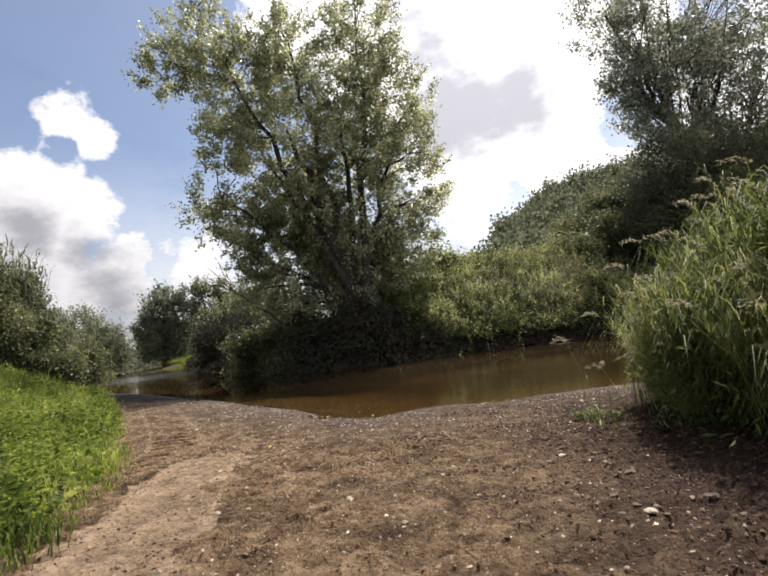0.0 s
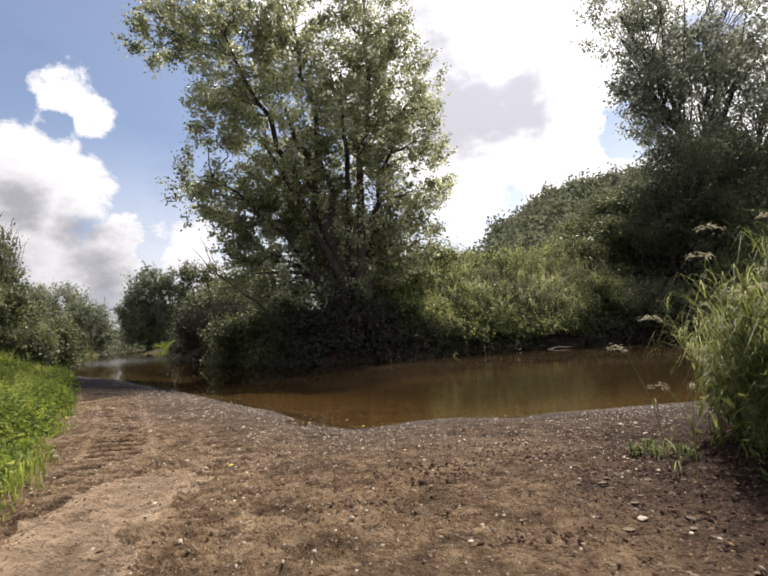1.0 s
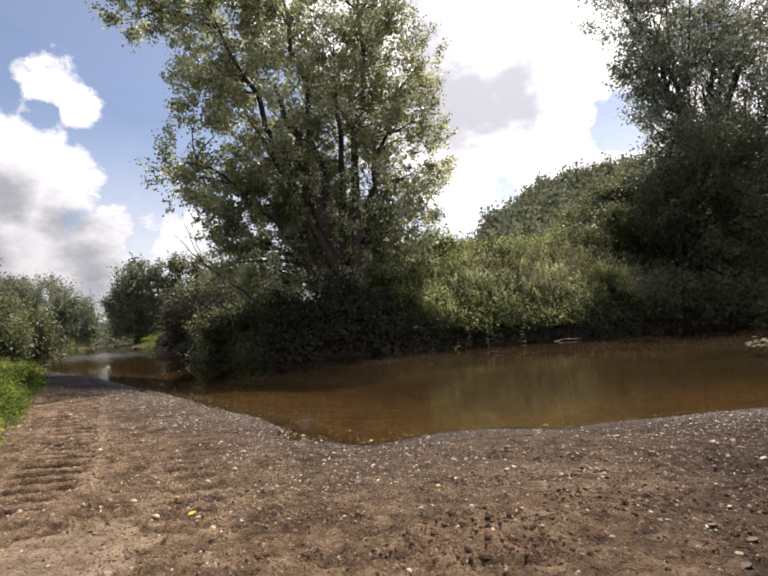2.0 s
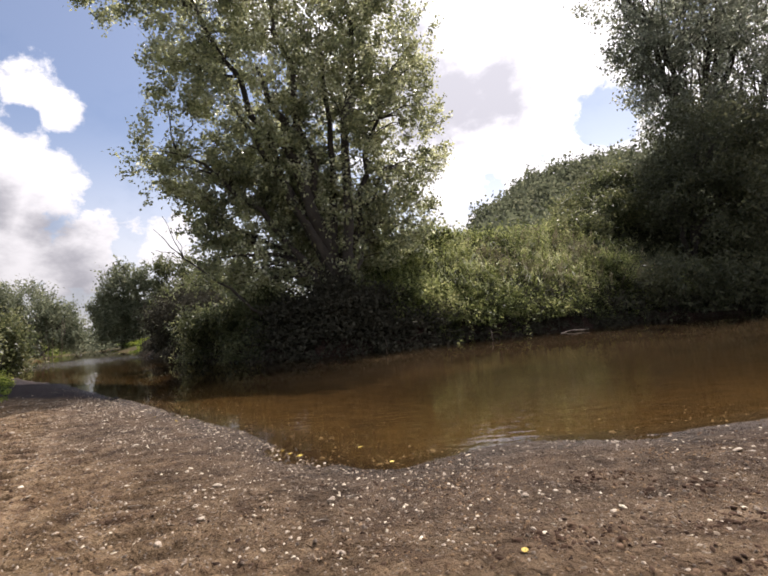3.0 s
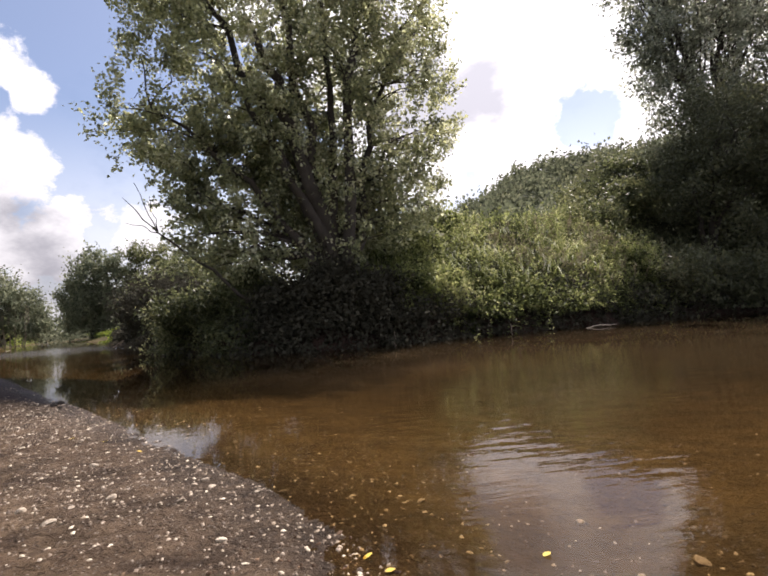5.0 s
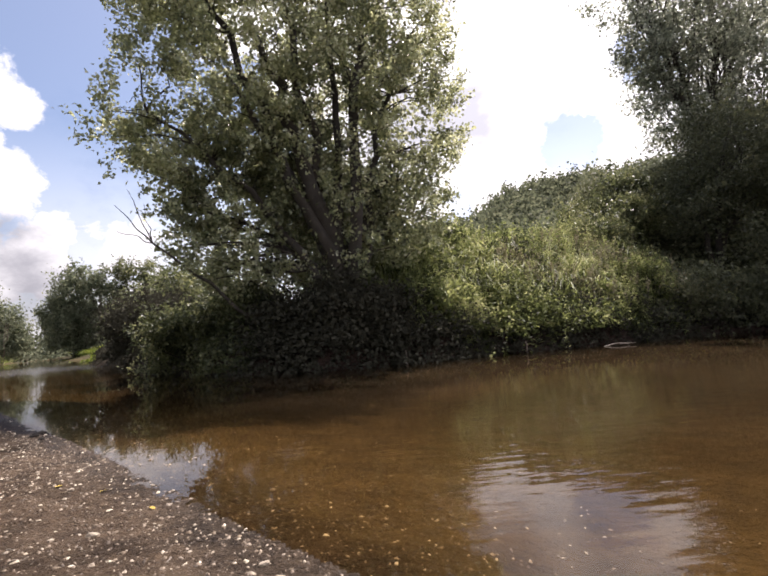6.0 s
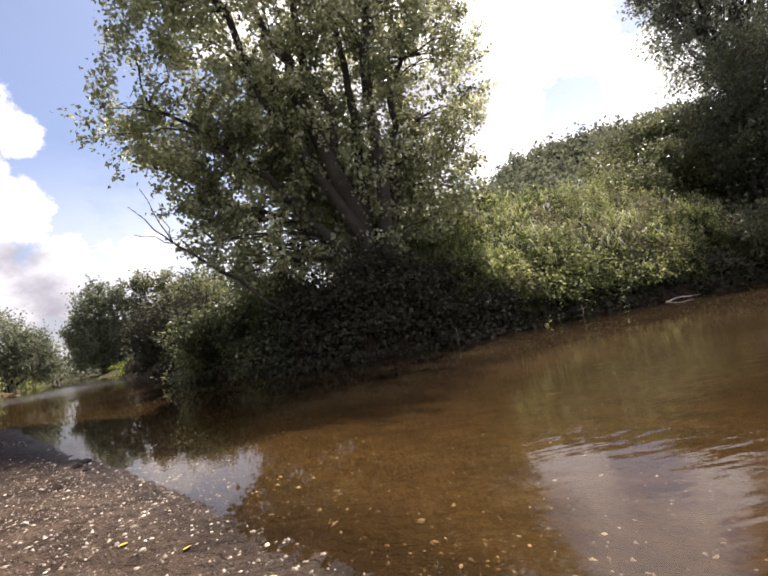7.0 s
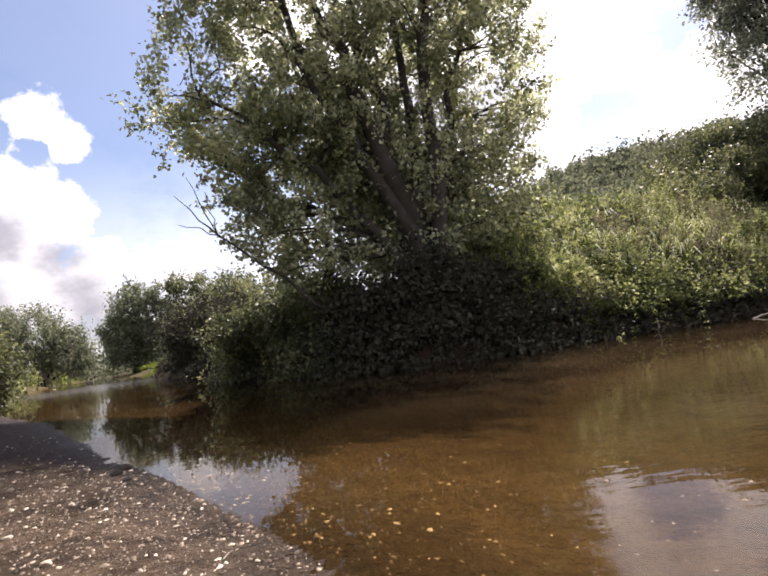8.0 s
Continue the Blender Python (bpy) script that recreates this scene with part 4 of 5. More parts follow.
# along the crest and the shaded bank to the right
for x, y, r, h, mat, c, p, s, lab in [
        (4.0, 30.5, 1.8, 2.6, M_BRAMBLE, 120, 42, 0.18, S_BRAMBLE), (7.2, 31, 1.8, 1.9, M_BRAMBLE, 120, 42, 0.18, S_BRAMBLE), (10.5, 32, 1.8, 1.6, M_BRAMBLE, 120, 42, 0.18, S_BRAMBLE), (14.0, 32.5, 2.2, 1.9, M_WILLOW, 160, 60, 0.15, S_BRAMBLE),
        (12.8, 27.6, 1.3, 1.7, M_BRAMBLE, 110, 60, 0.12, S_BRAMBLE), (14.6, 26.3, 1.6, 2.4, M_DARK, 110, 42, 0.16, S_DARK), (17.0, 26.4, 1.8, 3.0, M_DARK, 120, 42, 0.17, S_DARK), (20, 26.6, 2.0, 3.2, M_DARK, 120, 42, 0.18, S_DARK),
        (17, 33, 2.2, 3.0, M_WILLOW, 180, 60, 0.16, S_BRAMBLE), (21, 35, 2.6, 4.6, M_DARK, 130, 42, 0.24, S_DARK), (15.7, 36, 1.9, 2.9, M_WILLOW, 210, 60, 0.16, "rounded pale willow bush on the bank top"), (18.2, 35.5, 2.2, 4.2, M_WILLOW, 230, 60, 0.17, S_BRAMBLE), (22.0, 44, 2.6, 6.0, M_DARK, 210, 50, 0.24, S_DARK), (13.0, 33.2, 1.7, 1.9, M_BRAMBLE, 170, 60, 0.14, S_BRAMBLE), (9.0, 36, 2.4, 2.0, M_BRAMBLE, 110, 42, 0.22, S_BRAMBLE), (0.5, 31, 2.2, 2.0, M_WILLOW, 130, 42, 0.2, S_BRAMBLE)]:
    shrub((x, y, float(land(x, y)) - 0.05), r, h, mat, c, p, s, lab)


# ---- undergrowth on the far bank ----
def undergrowth(name, count, xr, dr, per, size, rad, mat, label, far=True):
    """Low mounds of leaves over a strip of bank: xr along it, dr away from the water."""
    if far:
        x = rng.uniform(*xr, count)
        y = np.interp(x, FAR_BANK[:, 0], FAR_BANK[:, 1]) + rng.uniform(*dr, count)
    else:
        y = rng.uniform(*xr, count)
        k = FAR_BANK[:12]
        x = np.interp(-y, -k[:, 1], k[:, 0]) + rng.uniform(*dr, count)
    z = land(x, y)
    r = rad * (0.3 + 1.45 * rng.random(count) ** 2)
    idx = np.repeat(np.arange(count), per)
    n = len(idx)
    u = unit(rng.normal(size=(n, 3)))
    u[:, 2] = np.abs(u[:, 2])
    u[:, 1] -= 0.2
    pts = np.stack([x, y, z], axis=1)[idx] + u * r[idx, None] * np.array([1, 0.8, 1.0]) * rng.uniform(0.65, 1.08, (n, 1))
    axes = rng.normal(size=(n, 3)) + u * 0.5 + [0, -0.3, -0.3]
    sz = size * rng.uniform(0.6, 1.4, n)
    ob = new(name, leaf_mesh(name, pts, axes, sz, sz * 0.6, mat))
    tagged(ob, label, "undergrowth", kind="stuff")


undergrowth("bramble_undergrowth", 115, (1.4, 16), (0.9, 10), 400, 0.125, 1.0, M_BRAMBLE, "tangled sunlit brambles and nettles on the steep bank")
undergrowth("dry_undergrowth", 16, (6.6, 9.4), (2.2, 4.6), 300, 0.11, 0.75, M_PLUME, "dry brownish tangle of dead stems among the brambles")
# dark mounds added as painted shade in the gaps between brambles
undergrowth("dark_undergrowth", 290, (1.8, 15), (0.2, 8.5), 120, 0.12, 0.85, M_SHADE_PAINT, "dark leaf mounds standing in for shaded gaps between the brambles")
undergrowth("crest_undergrowth", 360, (2, 22), (9, 24), 70, 0.17, 1.1, M_WILLOW, "leafy green scrub behind the top of the bank")
undergrowth("dark_undergrowth", 480, (10, 30), (-0.1, 8), 75, 0.17, 0.6, M_DARK, "tangled undergrowth on the bank with shade painted into its dark leaves")
undergrowth("leafy_undergrowth", 120, (-8, -4), (-0.3, 0.9), 90, 0.12, 0.5, M_WILLOW, "sunlit green growth along the water's edge")
# waterside growth in the leaf colour that has shade painted in
undergrowth("dark_undergrowth", 300, (-4.2, 3), (-0.6, 0.9), 70, 0.13, 0.6, M_SHADE_PAINT, "overhanging growth along the water's edge with shade painted into its leaves")
undergrowth("dark_undergrowth", 170, (2, 12), (-0.5, 0.4), 70, 0.12, 0.5, M_SHADE_PAINT, "overhanging growth along the water's edge with shade painted into its leaves")
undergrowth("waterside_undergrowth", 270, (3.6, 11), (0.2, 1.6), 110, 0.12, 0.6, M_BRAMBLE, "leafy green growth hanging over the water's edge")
undergrowth("dark_undergrowth", 260, (11, 24), (-0.5, 0.9), 70, 0.14, 0.6, M_SHADE_PAINT, "overhanging growth along the water's edge with shade painted into its leaves")
undergrowth("dark_undergrowth", 180, (-3.8, 2), (-0.1, 2.4), 80, 0.15, 0.5, M_SHADE_PAINT, "tangled undergrowth beneath the poplar with shade painted into its leaves")


undergrowth("dark_undergrowth", 720, (23, 62), (-0.7, 3.2), 60, 0.17, 0.55, M_SHADE_PAINT, "tangled undergrowth along the upper river bank with shade painted into its leaves", far=False)
undergrowth("bank_grass", 1200, (66, 125), (-3.5, 6), 40, 0.26, 0.5, M_GRASS, "low bright green grass on the far river bar", far=False)


undergrowth("far_scrub", 150, (108, 165), (-4, 26), 150, 0.55, 3.2, M_FARWOOD, "dense scrub closing the view up the river", far=False)


def bank_hedge():
    """Low creepers and grass over the slope of the left bank up the river."""
    k = NEAR_BANK[np.argsort(NEAR_BANK[:, 1])]
    for name, n, lo, hi, away, rad, mat, lab in (("bank_hedge", 700, 42, 150, (0.2, 7), (0.5, 1.2), M_BRAMBLE, "low light-green creepers along the upper river bank"), ("bank_turf", 700, 40, 130, (0.0, 2.5), (0.25, 0.6), M_GRASS, "bright green grass at the foot of the upper bank")):
        y = rng.uniform(lo, hi, n)
        x = np.interp(y, k[:, 1], k[:, 0]) - rng.uniform(*away, n)
        idx = np.repeat(np.arange(n), 62)
        r = rng.uniform(*rad, n) * (1 + 1.6 * ss(90, 104, y))
        u = unit(rng.normal(size=(len(idx), 3)))
        u[:, 2] = np.abs(u[:, 2]) * 1.4
        pts = np.stack([x, y, land(x, y)], axis=1)[idx] + u * r[idx, None]
        s = rng.uniform(0.18, 0.4, len(idx))
        ob = new(name, leaf_mesh(name, pts, rng.normal(size=(len(idx), 3)), s, s * 0.6, mat))
        tagged(ob, lab, "hedge", kind="stuff")


bank_hedge()


def bare_twigs():
    """Dead twigs standing out of the willow up the river."""
    root = new("dead_shrub")
    root.location = (-52, 87, float(land(-52, 87)))
    tagged(root, "bare grey dead twigs standing out of a willow", "shrub")
    for i in range(14):
        x, h = rng.uniform(-7, 4), rng.uniform(6.5, 9.5)
        h *= np.interp(x, [-7, 0, 4], [1.25, 1.0, 0.75])
        p = wiggle((x * 0.6, 0, 0), (x, -1, h), 7, 0.2)
        q = wiggle(p[4], p[4] + np.array([rng.uniform(-1.4, 1.4), 0, rng.uniform(0.8, 2.0)]), 4, 0.1)
        part("twig", tubes_mesh("twig", [(p, np.linspace(0.09, 0.035, 7)), (q, np.linspace(0.05, 0.03, 4))], M_DEADWOOD, 5), root)


bare_twigs()


def reeds():
    """Upright reeds standing out of the thicket on the bank."""
    n = 150
    x, y = rng.uniform(-24.5, -19.3, n), rng.uniform(25.5, 28, n)
    top = np.interp(x, [-25, -22.5, -20.5, -19, -18], [9.3, 9.4, 9.0, 7.4, 5.6])
    b = np.stack([x, y, land(x, y)], axis=1)
    h = (top - b[:, 2]) * rng.uniform(0.72, 1.04, n)
    ob = new("reed_thicket", blade_mesh("reed_thicket", b, rng.normal(size=(n, 2)) * 0.09, h, 0.045, M_WILLOW))
    tagged(ob, "tall green reeds standing among creepers", "reeds", kind="stuff")
    idx = np.repeat(np.arange(n), 16)
    t = rng.uniform(0.35, 0.97, len(idx))
    base = b[idx] + np.stack([0 * t, 0 * t, h[idx] * t], axis=1) + rng.normal(size=(len(idx), 3)) * [0.1, 0.1, 0]
    ob = new("reed_leaves", blade_mesh("reed_leaves", base, rng.normal(size=(len(idx), 2)) * 0.6, rng.uniform(0.3, 0.75, len(idx)), 0.055, M_WILLOW, 1.0))
    tagged(ob, "arching reed leaves in the thicket", "reeds", kind="stuff")


reeds()


def plumes():
    """Tall dry weeds standing out of the brambles."""
    n = 420
    g = 20
    k = rng.integers(0, g, n)
    x = rng.uniform(5, 15, g)[k] + rng.normal(size=n) * 0.7
    y = np.interp(x, FAR_BANK[:, 0], FAR_BANK[:, 1]) + rng.uniform(1.0, 7.5, g)[k] + rng.normal(size=n) * 0.4
    b = np.stack([x, y, land(x, y)], axis=1)
    idx = np.repeat(np.arange(n), 26)
    h = rng.uniform(0.9, 1.9, n)
    lean = rng.normal(size=(n, 2)) * 0.16
    t = rng.uniform(0.45, 1.0, len(idx))
    pts = b[idx] + np.stack([lean[idx, 0] * t * h[idx], lean[idx, 1] * t * h[idx], h[idx] * t], axis=1) + rng.normal(size=(len(idx), 3)) * 0.05
    ax = rng.normal(size=(len(idx), 3)) * 0.5 + [0, 0, 1.0]
    ob = new("dry_weeds", leaf_mesh("dry_weeds", pts, ax, 0.14, 0.05, M_PLUME))
    tagged(ob, "tall dry brownish weeds among the brambles", "weeds", kind="stuff")


plumes()


def bank_weeds():
    """Upright leafy weeds in groups on the sunlit bank."""
    g = 95
    gx = rng.uniform(0.5, 15, g)
    gy = np.interp(gx, FAR_BANK[:, 0], FAR_BANK[:, 1]) + rng.uniform(0.2, 8.5, g)
    k = rng.integers(0, g, 2600)
    x, y = gx[k] + rng.normal(size=2600) * 0.35, gy[k] + rng.normal(size=2600) * 0.35
    h = rng.uniform(0.9, 2.1, 2600) * (0.7 + 0.6 * rng.random(g)[k])
    b = np.stack([x, y, land(x, y)], axis=1)
    idx = np.repeat(np.arange(2600), 34)
    t = rng.random(len(idx)) ** 0.7
    lean = rng.normal(size=(2600, 2)) * 0.15
    out = rng.normal(size=(len(idx), 3)) * [1, 1, 0.3]
    pts = b[idx] + np.stack([lean[idx, 0] * h[idx] * t, lean[idx, 1] * h[idx] * t, h[idx] * t], axis=1) + unit(out) * (0.13 * (1.15 - t))[:, None]
    s = 0.19 * (1.25 - t) * rng.uniform(0.7, 1.3, len(idx))
    ob = new("bank_weeds", leaf_mesh("bank_weeds", pts, out + [0, 0, 0.2], s, s * 0.4, M_BRAMBLE))
    tagged(ob, "upright green leafy weeds on the sunlit bank", "weeds", kind="stuff")


bank_weeds()


def bank_fronds():
    """Arching long-leaved plants among the brambles."""
    g, k = 420, 16
    gx = rng.uniform(-0.5, 15, g)
    gy = np.interp(gx, FAR_BANK[:, 0], FAR_BANK[:, 1]) + rng.uniform(0.9, 9, g)
    idx = np.repeat(np.arange(g), k)
    x, y = gx[idx] + rng.normal(size=len(idx)) * 0.12, gy[idx] + rng.normal(size=len(idx)) * 0.12
    lift = rng.uniform(0.1, 0.75, g)[idx]
    b = np.stack([x, y, land(x, y) + lift], axis=1)
    size = rng.uniform(0.4, 0.85, g)[idx] * rng.uniform(0.7, 1.1, len(idx))
    lean = rng.normal(size=(len(idx), 2)) * 0.55 + [0, -0.35]
    ob = new("bank_fronds", blade_mesh("bank_fronds", b, lean, size, rng.uniform(0.03, 0.055, g)[idx], M_BRAMBLE, 1.2))
    tagged(ob, "arching long-leaved green plants among the brambles", "weeds", kind="stuff")


bank_fronds()


def crest_canes():
    """A row of upright canes and tall grass along the top of the bank."""
    n = 420
    x = rng.uniform(1.0, 8.5, n)
    y = 30.3 + rng.normal(size=n) * 0.6 + 0.15 * (x - 4)
    b = np.stack([x, y, land(x, y)], axis=1)
    h = rng.uniform(1.4, 2.6, n) * np.interp(x, [1, 4, 6, 8.5], [1.0, 1.0, 0.85, 0.55])
    idx = np.repeat(np.arange(n), 12)
    t = rng.uniform(0.1, 0.9, len(idx))
    base = b[idx] + np.stack([0 * t, 0 * t, h[idx] * t], axis=1)
    ob = new("cane_leaves", blade_mesh("cane_leaves", base, rng.normal(size=(len(idx), 2)) * 0.5, rng.uniform(0.3, 0.6, len(idx)), 0.035, M_BRAMBLE, 1.0))
    tagged(ob, "leafy green canes along the top of the bank", "canes", kind="stuff")


crest_canes()


def meadow_herbs():
    """Taller leafy weeds in patches through the bank grass."""
    g, n = 160, 3900
    gy = 1.5 + rng.random(g) ** 1.3 * 22
    gx = np.interp(gy, GRASS_EDGE[:, 1], GRASS_EDGE[:, 0]) - 0.35 - rng.random(g) ** 1.4 * 6
    k = rng.integers(0, g, n)
    x, y = gx[k] + rng.normal(size=n) * 0.2, gy[k] + rng.normal(size=n) * 0.22
    h = rng.uniform(0.25, 0.7, n) * (0.6 + 0.6 * rng.random(g)[k])
    b = np.stack([x, y, land(x, y)], axis=1)
    idx = np.repeat(np.arange(n), 26)
    t = rng.random(len(idx)) ** 0.7
    lean = rng.normal(size=(n, 2)) * 0.25
    out = rng.normal(size=(len(idx), 3)) * [1, 1, 0.3]
    pts = b[idx] + np.stack([lean[idx, 0] * h[idx] * t, lean[idx, 1] * h[idx] * t, h[idx] * t], axis=1) + unit(out) * (0.06 * (1.2 - t))[:, None]
    s = 0.085 * (1.3 - t) * rng.uniform(0.6, 1.4, len(idx))
    ob = new("meadow_herbs", leaf_mesh("meadow_herbs", pts, out + [0, 0, 0.2], s, s * 0.36, M_GRASS))
    tagged(ob, "taller leafy green weeds standing in the bank grass", "weeds", kind="stuff")


meadow_herbs()


def hill_wood():
    """The wooded hill behind the bank: many crowns, too far to count."""
    pts, axes, sizes = [], [], []
    x, y = rng.uniform(14, 118, 620), rng.uniform(46, 138, 620)
    for x, y in zip(x, y):
        if x < 14 + 0.17 * (y - 46) + 2 * rng.normal():
            continue
        z = float(land(x, y))
        far = (y - 46) / 92
        r, h = rng.uniform(1.9, 3.2) * (1 + 0.6 * far), rng.uniform(3.2, 5.6) * (1 + 0.6 * far)
        p, a, s, _ = lobe_leaves([(x, y, z + h * 0.55, r, r, h * 0.5), (x + rng.normal() * r * 0.5, y - r * 0.4, z + h * 0.35, r * 0.8, r * 0.8, h * 0.36)], 34, 17, 0.7 + 0.5 * far, 0.5 + 0.4 * far, 0.3, 0.7)
        pts.append(p), axes.append(a), sizes.append(s)
    for _ in range(26):
        x, y = rng.uniform(-105, -50), rng.uniform(150, 190)
        r, h = rng.uniform(4, 6), rng.uniform(7, 11)
        q = lobe_leaves([(x, y, float(land(x, y)) + h * 0.5, r, r, h * 0.5)], 40, 22, 1.4, 1.0, 0.3, 0.7)
        pts.append(q[0]), axes.append(q[1]), sizes.append(q[2])
    p, a, s = (np.concatenate(q) for q in (pts, axes, sizes))
    ob = new("hill_wood", leaf_mesh("hill_wood", p, a, s, s * 0.75, M_HILL))
    tagged(ob, "dense wood covering the hillside behind the river bank", "wood", kind="stuff")


hill_wood()


# ---- meadow on the left and grass margins ----
def meadow():
    n = 85000
    d = rng.random(n) ** 1.6 * 16
    t = rng.random(n)
    y = -1 + t ** 1.3 * 34
    ex = np.interp(y, GRASS_EDGE[:, 1], GRASS_EDGE[:, 0])
    x = ex - d + 0.10 * rng.normal(size=n) + 0.12 * wave(ex * 0, y, 3.1, 2)
    b = np.stack([x, y, land(x, y) - 0.01], axis=1)
    patch = 0.5 + 0.5 * wave(x, y, 1.7, 11)
    h = (0.08 + 0.4 * patch ** 2 * rng.random(n) + 0.16 * ss(0.5, 4, d)) * (0.5 + 0.5 * ss(0, 0.6, d))
    ob = new("meadow_grass", blade_mesh("meadow_grass", b, rng.normal(size=(n, 2)) * 0.45, h * 1.25, 0.006 + 0.009 * rng.random(n), M_GRASS))
    tagged(ob, "bright green grass and weeds on the sunny bank", "grass", kind="stuff")
    n = 60000
    d = 0.15 + rng.random(n) ** 1.5 * 13
    y = 0 + rng.random(n) ** 1.2 * 30
    x = np.interp(y, GRASS_EDGE[:, 1], GRASS_EDGE[:, 0]) - d
    patch = 0.5 + 0.5 * wave(x, y, 1.7, 11)
    keep = rng.random(n) < 0.25 + 0.75 * patch
    x, y, patch, d = x[keep], y[keep], patch[keep], d[keep]
    z = land(x, y) + rng.random(len(x)) * (0.05 + 0.5 * patch ** 2 + 0.14 * ss(1, 5, d)) * (0.4 + 0.6 * ss(0, 0.8, d))
    s = rng.uniform(0.04, 0.14, len(x))
    ob = new("meadow_weeds", leaf_mesh("meadow_weeds", np.stack([x, y, z], axis=1), rng.normal(size=(len(x), 3)) * [1, 1, 0.5], s, s * 0.6, M_GRASS))
    tagged(ob, "low broad-leaved weeds in the bank grass", "weeds", kind="stuff")


meadow()


def tall_grass(base, n, height, radius, label, seeds=0.2, lean_to=(-0.25, -0.1)):
    root = new("tall_grass_clump")
    root.location = base
    tagged(root, label, "grass clump", group="tall grass clumps beside the beach")
    a, r = rng.uniform(0, 2 * math.pi, n), radius * np.sqrt(rng.random(n))
    b = np.stack([r * np.cos(a), r * np.sin(a), 0 * a - 0.03], axis=1)
    h = height * rng.uniform(0.45, 1.0, n)
    lean = b[:, :2] / radius * 0.25 + rng.normal(size=(n, 2)) * 0.12 + np.array(lean_to) * rng.random((n, 1))
    # stalks with arching leaves along them
    st = [(np.stack([b[i], b[i] + [lean[i, 0] * h[i] * 0.35, lean[i, 1] * h[i] * 0.35, h[i] * 0.55], b[i] + [lean[i, 0] * h[i] * 0.9, lean[i, 1] * h[i] * 0.9, h[i] * 0.93]]), [0.004, 0.003, 0.0015]) for i in range(n)]
    tagged(part("stem_tuft", tubes_mesh("stem_tuft", st, M_TALLGRASS, 4), root), kind="stuff")
    k = 22 if n > 5 else 4
    idx = np.repeat(np.arange(n), k)
    t = rng.uniform(0.05, 0.85, len(idx))
    bb = b[idx] + np.stack([lean[idx, 0] * h[idx] * t * t, lean[idx, 1] * h[idx] * t * t, h[idx] * t], axis=1)
    blades = part("blade_tuft", blade_mesh("blade_tuft", bb, rng.normal(size=(len(idx), 2)) * 1.1 + np.array(lean_to) * 0.5, rng.uniform(0.10, 0.26, len(idx)) * (0.5 + height * 0.2) * min(1.0, 0.2 + height), rng.uniform(0.005, 0.013, len(idx)), M_TALLGRASS, 1.7), root)
    tagged(blades, kind="stuff")
    sel = np.where((h > height * 0.7) & (rng.random(n) < seeds * 2))[0]
    if len(sel):
        idx = np.repeat(sel, 46)
        t = rng.uniform(0, 1, len(idx))
        arch = lean[idx] * 1.6 + np.array(lean_to) * 0.5
        L = (0.15 + 0.11 * rng.random(len(sel)).repeat(46)) * min(1.0, 0.1 + 0.42 * height)
        tip = b[idx] + np.stack([lean[idx, 0] * h[idx] * 0.9, lean[idx, 1] * h[idx] * 0.9, h[idx] * 0.93], axis=1)
        pts = tip + np.stack([arch[:, 0] * L * t * 2.2, arch[:, 1] * L * t * 2.2, L * (t * 0.9 - 0.75 * t * t)], axis=1) + rng.normal(size=(len(idx), 3)) * 0.012
        ax = np.stack([arch[:, 0] * 2, arch[:, 1] * 2, 0.9 - 1.5 * t], axis=1) + rng.normal(size=(len(idx), 3)) * 0.25
        heads = part("seed_head_spray", leaf_mesh("seed_head_spray", pts, ax, 0.034, 0.008, M_SEED), root, "pale brown drooping seed heads")
        tagged(heads, kind="stuff")
    return root


T_LABEL = "tall green seeding grass clump beside the beach"
for x, y, n, h, r in [(2.93, 3.91, 190, 1.5, 0.40), (3.33, 3.71, 190, 1.85, 0.44), (3.73, 3.31, 170, 2.1, 0.5), (3.13, 4.66, 190, 1.55, 0.44), (3.68, 4.56, 190, 1.95, 0.5), (2.98, 3.31, 150, 1.3, 0.4), (3.03, 4.46, 120, 0.95, 0.34), (3.23, 5.16, 100, 1.1, 0.38), (3.33, 5.46, 90, 1.35, 0.4), (4.28, 4.66, 170, 2.25, 0.6), (3.98, 5.46, 130, 1.65, 0.45), (3.63, 2.66, 150, 1.8, 0.45), (2.83, 2.86, 90, 0.8, 0.33)]:
    tall_grass((x, y, float(land(x, y))), n, h, r, T_LABEL, 0.07, lean_to=(-0.14, -0.08))
for x, y, n, h, r in [(2.12, 5.32, 13, 0.17, 0.12), (2.6, 5.15, 5, 0.8, 0.12), (2.05, 4.7, 3, 1.0, 0.1), (2.36, 5.22, 9, 0.13, 0.13)]:
    tall_grass((x, y, float(land(x, y))), n, h, r, "short grass tuft at the edge of the gravel", 0.5 if h > 0.5 else 0.0)


